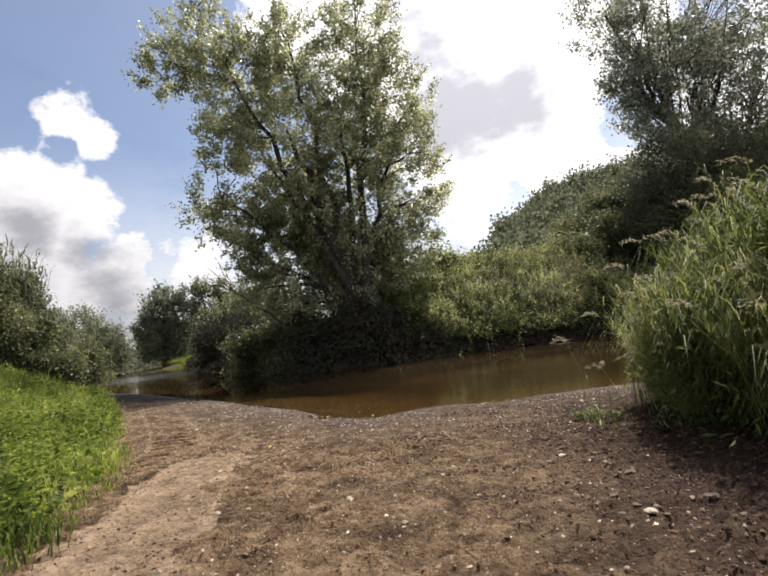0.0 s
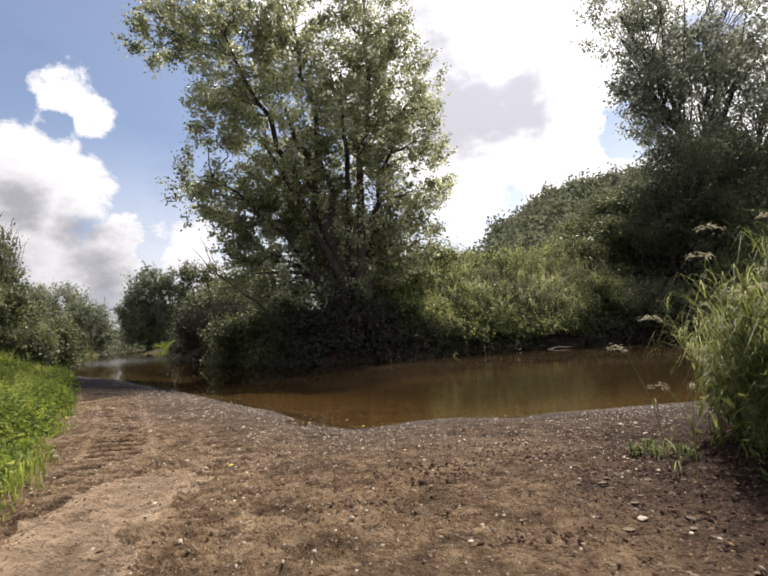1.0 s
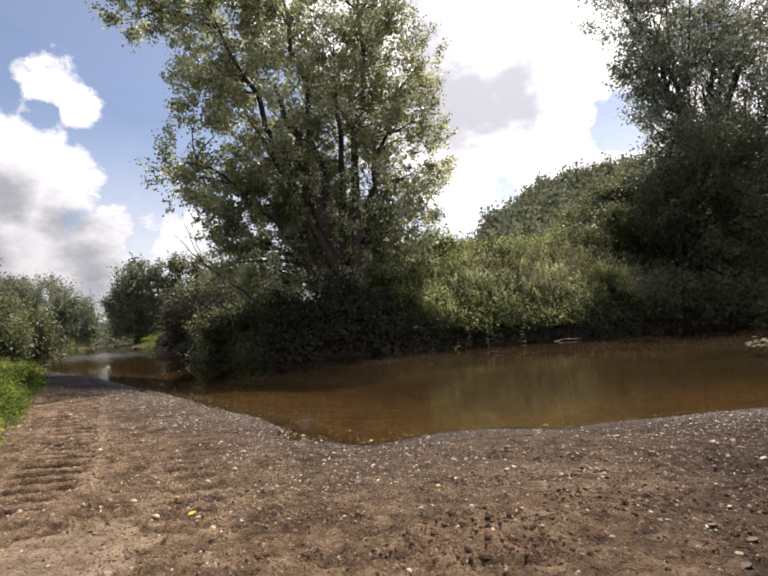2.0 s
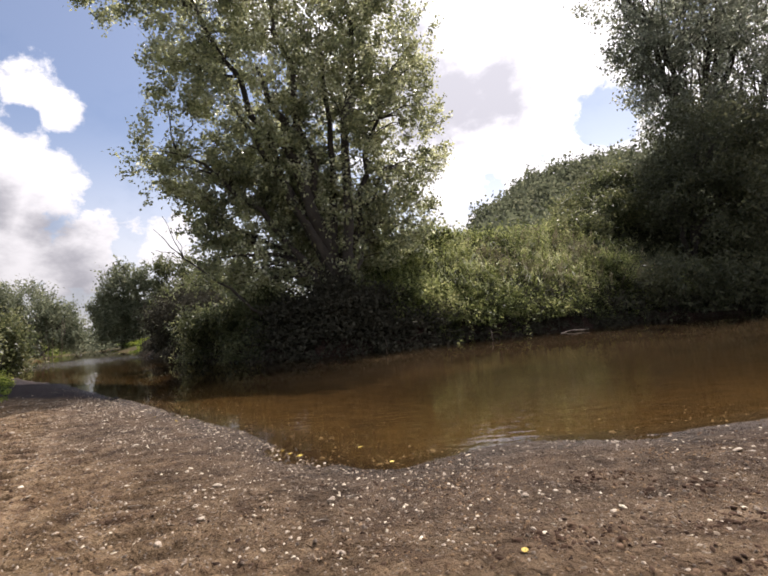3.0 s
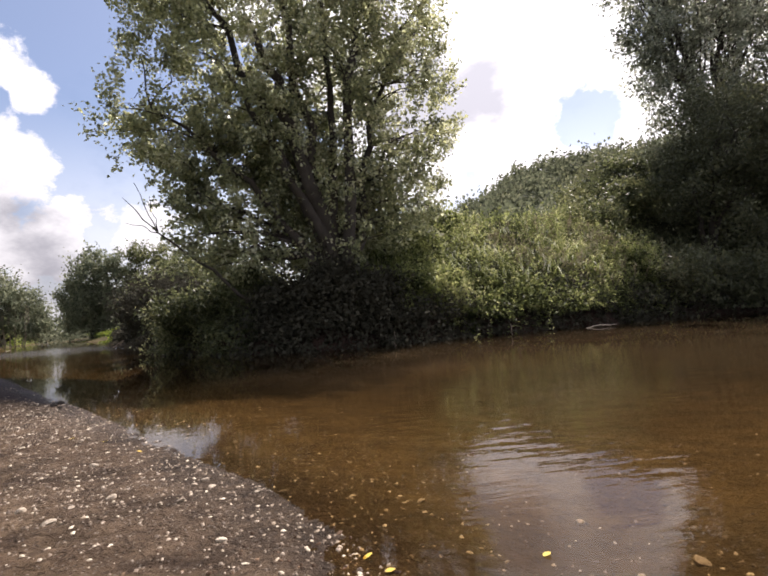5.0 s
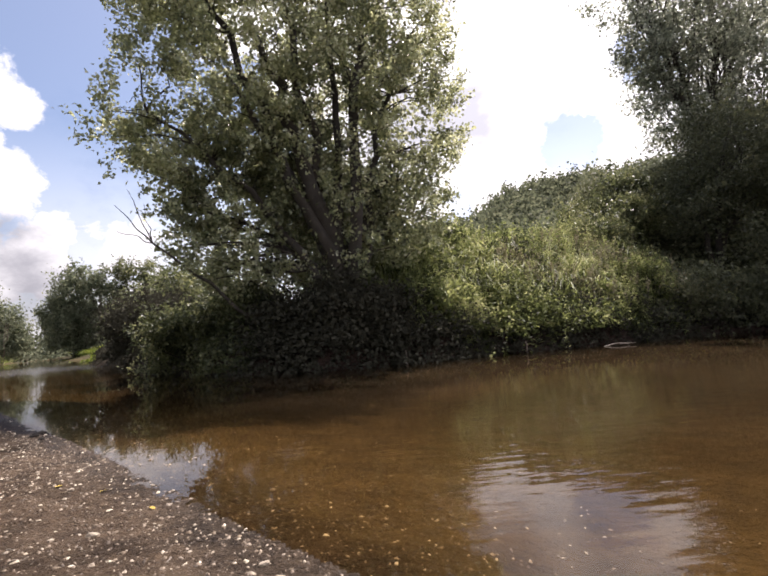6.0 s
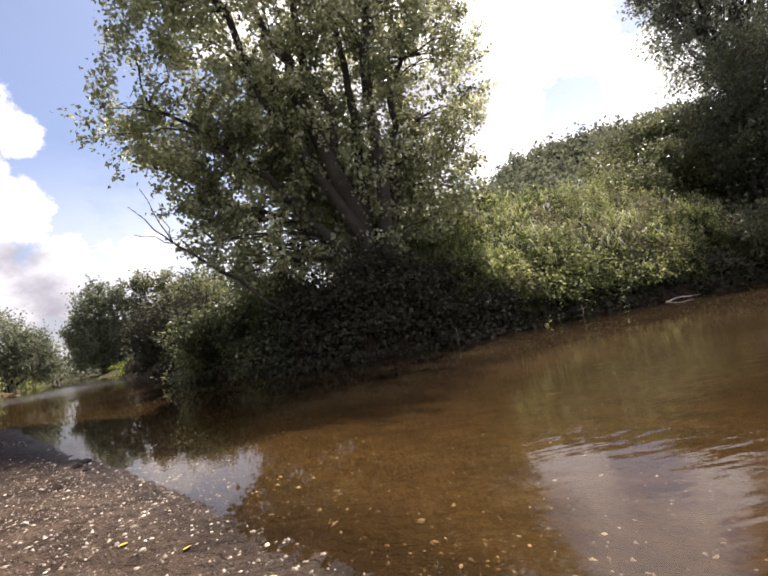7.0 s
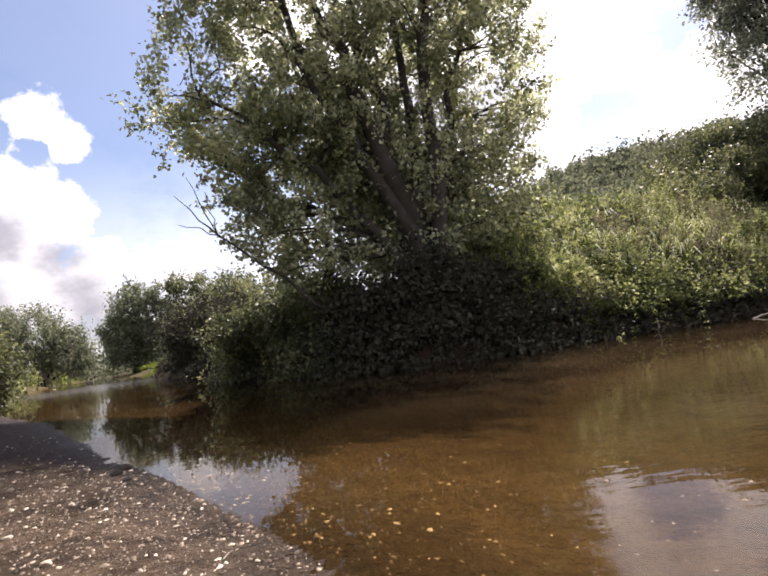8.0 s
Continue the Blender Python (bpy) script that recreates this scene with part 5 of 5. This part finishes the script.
def clump_weeds():
    """Broad-leaved weeds growing through the tall grass."""
    n = 84000
    c = np.array([(2.98, 3.91, 1.2), (3.33, 3.71, 1.5), (3.73, 3.36, 1.75), (3.18, 4.66, 1.25), (3.68, 4.56, 1.6), (3.03, 3.36, 1.0), (3.08, 4.46, 0.75), (3.33, 5.16, 0.85), (4.28, 4.66, 1.9), (3.98, 5.46, 1.3), (3.63, 2.76, 1.5)])
    k = c[rng.integers(0, len(c), n)]
    x, y = k[:, 0] + rng.normal(size=n) * 0.22, k[:, 1] + rng.normal(size=n) * 0.22
    z = land(x, y) + k[:, 2] * rng.random(n) ** 0.8
    s = rng.uniform(0.05, 0.14, n)
    ob = new("clump_weeds", leaf_mesh("clump_weeds", np.stack([x, y, z], axis=1), rng.normal(size=(n, 3)) + [-0.3, -0.3, -0.4], s, s * 0.24, M_TALLGRASS))
    tagged(ob, "leafy green weeds growing among the tall grass", "weeds", kind="stuff")


clump_weeds()


# ---- gravel ----
def pebble_mesh(name, seed, mat):
    """A worn stone: an uneven flattened ball about 1 across."""
    g = np.random.default_rng(seed)
    bm = bmesh.new()
    bmesh.ops.create_icosphere(bm, subdivisions=2, radius=0.5)
    cuts = [(q, g.uniform(0.24, 0.4)) for q in unit(g.normal(size=(9, 3)))]
    sc = np.array([1, g.uniform(0.6, 0.95), g.uniform(0.4, 0.62)])
    for v in bm.verts:
        d = np.array(v.co)
        for q, h in cuts:
            d = d - q * max(0.0, float(np.dot(q, d)) - h) * 0.92
        v.co = d * sc * 1.15
    me = bpy.data.meshes.new(name)
    bm.to_mesh(me)
    bm.free()
    me.materials.append(mat)
    return me


def beach_spots(n, reach, power):
    """Places on the beach, thicker near the water, past the water's edge too."""
    out = []
    while len(out) < n:
        m = 4000
        x, y = rng.uniform(-9, 4.2, m), rng.uniform(1.0, 18, m)
        dn, _ = dist_to(NEAR_BANK, x, y)
        wet = inside(RIVER, x, y)
        dg, sg = dist_to(GRASS_EDGE, x, y)
        dm, sm = dist_to(MOUND_EDGE, x, y)
        pr = np.where(wet, 0.5 * np.exp(-dn / 1.2), 0.2 + 0.8 * np.exp(-(dn / reach) ** power)) * (sg <= 0) * (sm >= 0) * (dn > 0.03)
        pr *= 0.45 + 0.55 * (wave(x, y, 1.6, 13) > -0.2)
        pr *= 1 - 0.9 * np.where(wet, 0, mud_strip(x, y, dn))
        ds, _ = dist_to(SAND_LINE, x, y)
        pr *= 0.25 + 0.75 * ss(0.3, 0.8, ds)
        k = rng.random(m) < pr
        out += list(zip(x[k], y[k]))
    xy = np.array(out[:n])
    return np.stack([xy[:, 0], xy[:, 1], land(xy[:, 0], xy[:, 1])], axis=1)


def small_gravel():
    """Thousands of chips: squat four-cornered stones joined into one."""
    n = 30000
    p = beach_spots(n, 2.8, 1.2)
    s = 0.0035 + 0.0115 * rng.random(n) ** 2.6
    th = rng.uniform(0, 2 * math.pi, n)
    base = np.array([[1, 0.1, 0], [0.1, 0.85, 0], [-0.95, 0.15, 0], [-0.1, -0.8, 0]])
    top = base * [0.55, 0.55, 0] + [0, 0, 0.62]
    shape = np.concatenate([base * [1.05, 1.05, 0] + [0, 0, -0.15], top])
    v = np.broadcast_to(shape, (n, 8, 3)) * (1 + 0.22 * rng.normal(size=(n, 8, 3))) * s[:, None, None] * np.stack([np.ones(n), rng.uniform(0.55, 0.95, n), rng.uniform(0.6, 1.1, n)], axis=1)[:, None]
    c, k = np.cos(th)[:, None], np.sin(th)[:, None]
    v = np.stack([v[..., 0] * c - v[..., 1] * k, v[..., 0] * k + v[..., 1] * c, v[..., 2]], axis=-1) + p[:, None]
    q = [[i, (i + 1) % 4, 4 + (i + 1) % 4, 4 + i] for i in range(4)] + [[4, 5, 6, 7]]
    f = (np.arange(n)[:, None, None] * 8 + np.array(q)[None]).reshape(-1, 4)
    m, N, L = material("gravel_chips")
    out, b, geo = N("ShaderNodeOutputMaterial"), N("ShaderNodeBsdfPrincipled"), N("ShaderNodeNewGeometry")
    r = ramp_node(N, [(0.0, (0.06, 0.042, 0.029)), (0.4, (0.15, 0.108, 0.073)), (0.75, (0.25, 0.195, 0.14)), (1.0, (0.46, 0.385, 0.295))])
    L(geo.outputs["Random Per Island"], r.inputs["Fac"])
    L(r.outputs["Color"], b.inputs["Base Color"])
    b.inputs["Roughness"].default_value = 0.75
    L(b.outputs[0], out.inputs["Surface"])
    ob = new("gravel", mesh_from("gravel", v.reshape(-1, 3), f, m))
    tagged(ob, "small pale and brown gravel scattered over the beach", "gravel", kind="stuff")


small_gravel()


def chip_cloud(name, p, s, stops, label, category, rough=0.9, flat=0.7):
    """Small lumps joined into one: squat uneven four-cornered pieces."""
    n = len(p)
    base = np.array([[1, 0.1, 0], [0.1, 0.85, 0], [-0.95, 0.15, 0], [-0.1, -0.8, 0]])
    shape = np.concatenate([base + [0, 0, -0.2], base * [0.6, 0.6, 0] + [0, 0, 0.6]])
    v = np.broadcast_to(shape, (n, 8, 3)) * (1 + 0.27 * rng.normal(size=(n, 8, 3))) * s[:, None, None] * np.stack([np.ones(n), rng.uniform(0.5, 0.95, n), rng.uniform(0.6, 1.1, n) * flat], axis=1)[:, None]
    th = rng.uniform(0, 2 * math.pi, n)
    c, k = np.cos(th)[:, None], np.sin(th)[:, None]
    v = np.stack([v[..., 0] * c - v[..., 1] * k, v[..., 0] * k + v[..., 1] * c, v[..., 2]], axis=-1) + p[:, None]
    q = [[i, (i + 1) % 4, 4 + (i + 1) % 4, 4 + i] for i in range(4)] + [[4, 5, 6, 7]]
    f = (np.arange(n)[:, None, None] * 8 + np.array(q)[None]).reshape(-1, 4)
    m, N, L = material(name)
    out, b, geo = N("ShaderNodeOutputMaterial"), N("ShaderNodeBsdfPrincipled"), N("ShaderNodeNewGeometry")
    r = ramp_node(N, stops)
    L(geo.outputs["Random Per Island"], r.inputs["Fac"])
    L(r.outputs["Color"], b.inputs["Base Color"])
    b.inputs["Roughness"].default_value = rough
    b.inputs["Specular IOR Level"].default_value = 0.12
    L(b.outputs[0], out.inputs["Surface"])
    ob = new(name, mesh_from(name, v.reshape(-1, 3), f, m))
    tagged(ob, label, category, kind="stuff")


def clods():
    """Crumbled dark earth below the tall grass and beside the ruts."""
    n = 30000
    x, y = rng.uniform(-4.5, 4.5, n), rng.uniform(1.4, 9.0, n)
    dm, sm = dist_to(MOUND_EDGE, x, y)
    dg, sg = dist_to(GRASS_EDGE, x, y)
    pr = np.where(sm < 0, 0.9, 0.9 * np.exp(-dm / 0.9) + 0.12 + 0.5 * (lumps(x, y, 1.2, 4) > 0.55)) * (sg <= 0) * ~inside(RIVER, x, y)
    k = rng.random(n) < pr
    x, y = x[k], y[k]
    chip_cloud("soil_clods", np.stack([x, y, land(x, y)], axis=1), 0.004 + 0.017 * rng.random(len(x)) ** 3, [(0.0, (0.03, 0.018, 0.012)), (0.6, (0.07, 0.043, 0.028)), (1.0, (0.16, 0.105, 0.067))], "crumbled dark soil clods on the ground", "soil")


clods()


def crumbs():
    """Loose crumbs of the same earth over the trodden ground, and thick dark ones below the tall grass."""
    n = 32000
    x, y = rng.uniform(-4.2, 3.0, n), rng.uniform(1.6, 7.4, n)
    dg, sg = dist_to(GRASS_EDGE, x, y)
    ds, _ = dist_to(SAND_LINE, x, y)
    k = (rng.random(n) < 0.15 + 0.85 * ss(0.45, 0.62, lumps(x, y, 2.3, 9))) & (sg <= 0) & (ds > 0.2) & ~inside(RIVER, x, y)
    x, y = x[k], y[k]
    chip_cloud("soil_crumbs", np.stack([x, y, land(x, y)], axis=1), 0.004 + 0.013 * rng.random(len(x)) ** 2.5, [(0.0, (0.07, 0.043, 0.025)), (0.5, (0.13, 0.083, 0.047)), (1.0, (0.25, 0.17, 0.10))], "loose brown crumbs of soil on the beach", "soil")
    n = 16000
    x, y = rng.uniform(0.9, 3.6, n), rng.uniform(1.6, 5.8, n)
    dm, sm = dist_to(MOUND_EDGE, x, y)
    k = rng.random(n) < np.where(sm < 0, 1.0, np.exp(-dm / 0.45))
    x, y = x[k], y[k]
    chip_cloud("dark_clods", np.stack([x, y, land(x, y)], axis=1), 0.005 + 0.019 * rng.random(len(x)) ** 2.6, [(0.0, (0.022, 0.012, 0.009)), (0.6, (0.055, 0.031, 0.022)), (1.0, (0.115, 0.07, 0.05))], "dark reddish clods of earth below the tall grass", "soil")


crumbs()


def kicked_earth():
    """Patches of dark turned-up earth on the gravel."""
    c = np.array([(1.05, 5.75), (1.35, 5.6), (1.2, 5.45), (0.6, 5.4), (0.25, 5.45), (1.3, 6.6), (0.9, 6.9), (-0.2, 4.6), (0.7, 3.9), (0.9, 3.3), (0.5, 5.1), (1.6, 5.0), (1.9, 5.3), (1.5, 4.4), (0.1, 5.0), (1.8, 4.0), (1.2, 6.2), (0.4, 6.2)])
    n = 2400
    k = c[rng.integers(0, len(c), n)]
    x, y = k[:, 0] + rng.normal(size=n) * 0.16, k[:, 1] + rng.normal(size=n) * 0.08
    chip_cloud("kicked_earth", np.stack([x, y, land(x, y)], axis=1), 0.004 + 0.026 * rng.random(n) ** 2.6, [(0.0, (0.028, 0.015, 0.009)), (0.7, (0.07, 0.041, 0.026)), (1.0, (0.15, 0.098, 0.062))], "dark turned-up earth in patches on the gravel", "soil")


kicked_earth()


def medium_stones():
    n = 2200
    p = beach_spots(n, 1.9, 1.1)
    p = np.concatenate([p, beach_spots(420, 0.3, 1.5)])
    n = len(p)
    chip_cloud("medium_stones", p, 0.011 + 0.012 * rng.random(n) ** 2, [(0.0, (0.10, 0.075, 0.055)), (0.45, (0.27, 0.215, 0.155)), (1.0, (0.7, 0.62, 0.48))], "pale worn stones strewn along the waterline", "stones", 0.75, 0.6)


medium_stones()
PEBBLES = [pebble_mesh("stone", s, M_STONE) for s in range(8)]
for i, (x, y, z) in enumerate(beach_spots(290, 2.2, 1.2)):
    ob = new("stone", PEBBLES[i % 8])
    s = 0.024 + 0.05 * rng.random() ** 2.2
    ob.matrix_world = pose(x, y, z + 0.05 * s, rng.normal() * 12, rng.normal() * 12, rng.uniform(0, 360)) @ Matrix.Diagonal((s, s, s, 1))
    tagged(ob, "small pale worn stone lying on the gravel", "stone", group="stones on the beach")


for x, y, s in ((-5.64, 14.46, 0.13), (-5.62, 14.26, 0.12), (-5.4, 14.0, 0.07)):
    ob = new("stone", pebble_mesh("stone", 21, M_BARK))
    ob.matrix_world = pose(x, y, 0.02, 8, 5, 40) @ Matrix.Diagonal((s, s, 1.4 * s, 1))
    tagged(ob, "dark wet stone on the edge of the mud", "stone", group="stones on the beach")


def leaf_litter(name, mat, x, y, z, s, label):
    """A single fallen leaf: a curled pointed oval with a midrib fold."""
    bm = bmesh.new()
    top = []
    for i in range(7):
        t = i / 6
        w = 0.42 * math.sin(math.pi * min(1, t * 0.9 + 0.06)) ** 0.8 * (1 - 0.25 * t)
        zz = 0.05 * math.sin(t * 2.6) + 0.03
        top.append([bm.verts.new((t - 0.5, -w, zz + 0.06)), bm.verts.new((t - 0.5, 0, zz)), bm.verts.new((t - 0.5, w, zz + 0.03))])
    for a, b in zip(top, top[1:]):
        for j in range(2):
            bm.faces.new((a[j], b[j], b[j + 1], a[j + 1]))
    me = bpy.data.meshes.new(name)
    bm.to_mesh(me)
    bm.free()
    me.materials.append(mat)
    ob = new(name, me)
    ob.matrix_world = pose(x, y, z, rng.normal() * 6, rng.normal() * 6, rng.uniform(0, 360)) @ Matrix.Diagonal((s, s, s, 1))
    tagged(ob, label, "leaf", group="fallen leaves on the beach")


def twigs():
    """Short dry twigs and straws on the beach."""
    tb = []
    for x, y, z in beach_spots(80, 6.0, 1.0):
        a, L = rng.uniform(0, 2 * math.pi), rng.uniform(0.03, 0.1)
        d = np.array([math.cos(a), math.sin(a), 0]) * L
        tb.append((wiggle((x, y, z + 0.006), np.array([x, y, z + 0.008]) + d, 4, 0.006), np.linspace(0.004, 0.002, 4)))
    ob = new("twigs", tubes_mesh("twigs", tb, M_DEADWOOD, 4))
    tagged(ob, "thin dry twigs and straws scattered on the beach", "twigs", kind="stuff")


twigs()
for i in range(60):
    x, y = rng.uniform(1.2, 3.0), rng.uniform(2.2, 5.2)
    leaf_litter("fallen_leaf", M_BROWNLEAF, x, y, float(land(x, y)) + 0.006, rng.uniform(0.035, 0.07), "curled brown dead leaf lying on the dark soil")
for x, y in [(-0.55, 8.46), (-1.28, 8.64), (-1.75, 6.3), (-1.5, 5.9), (0.15, 6.1), (-1.2, 8.5), (-1.1, 8.4), (-4.0, 11.6), (-3.6, 11.4), (-3.1, 10.9), (-0.3, 7.9)]:
    wet = bool(inside(RIVER, np.array([x]), np.array([y]))[0])
    leaf_litter("fallen_leaf", M_YELLOW, x, y, 0.004 if wet else float(land(x, y)) + 0.004, rng.uniform(0.04, 0.055), "yellow fallen leaf floating on the shallow water" if wet else "yellow fallen leaf lying on the gravel")


def floating_stick():
    me = tubes_mesh("floating_branch", [(wiggle((-0.55, 0, -0.02), (0.5, 0.1, 0.02), 7, 0.03, 0.06), np.linspace(0.026, 0.014, 7)), (wiggle((0.1, 0.05, 0.03), (0.62, -0.12, 0.05), 4, 0.02), np.linspace(0.014, 0.007, 4))], M_DEADWOOD, 7)
    ob = new("floating_branch", me)
    ob.location = (8.7, 23.6, 0.02)
    tagged(ob, "pale bare branch stranded in the water by the bank", "branch")


floating_stick()
litter = new("plastic_litter", pebble_mesh("plastic_litter", 41, M_WHITE))
litter.matrix_world = pose(-43.2, 73.0, float(land(-43.2, 73.0)) + 0.15, 0, 0, 40) @ Matrix.Diagonal((0.7, 0.7, 0.6, 1))
tagged(litter, "crumpled white plastic litter lying on the river bank", "litter")


def dead_stick(x, y, h, dx, label):
    me = tubes_mesh("dead_stick", [(wiggle((0, 0, -0.15), (dx, -0.1, h), 6, 0.03), np.linspace(0.035, 0.018, 6))], M_DEADWOOD, 7)
    ob = new("dead_stick", me)
    ob.location = (x, y, 0)
    tagged(ob, label, "stick")


dead_stick(0.72, 22.35, 0.45, -0.08, "pale dead stem hanging into the water at the bank")
dead_stick(5.2, 23.4, 0.4, -0.15, "pale dead stem leaning out of the water at the bank")
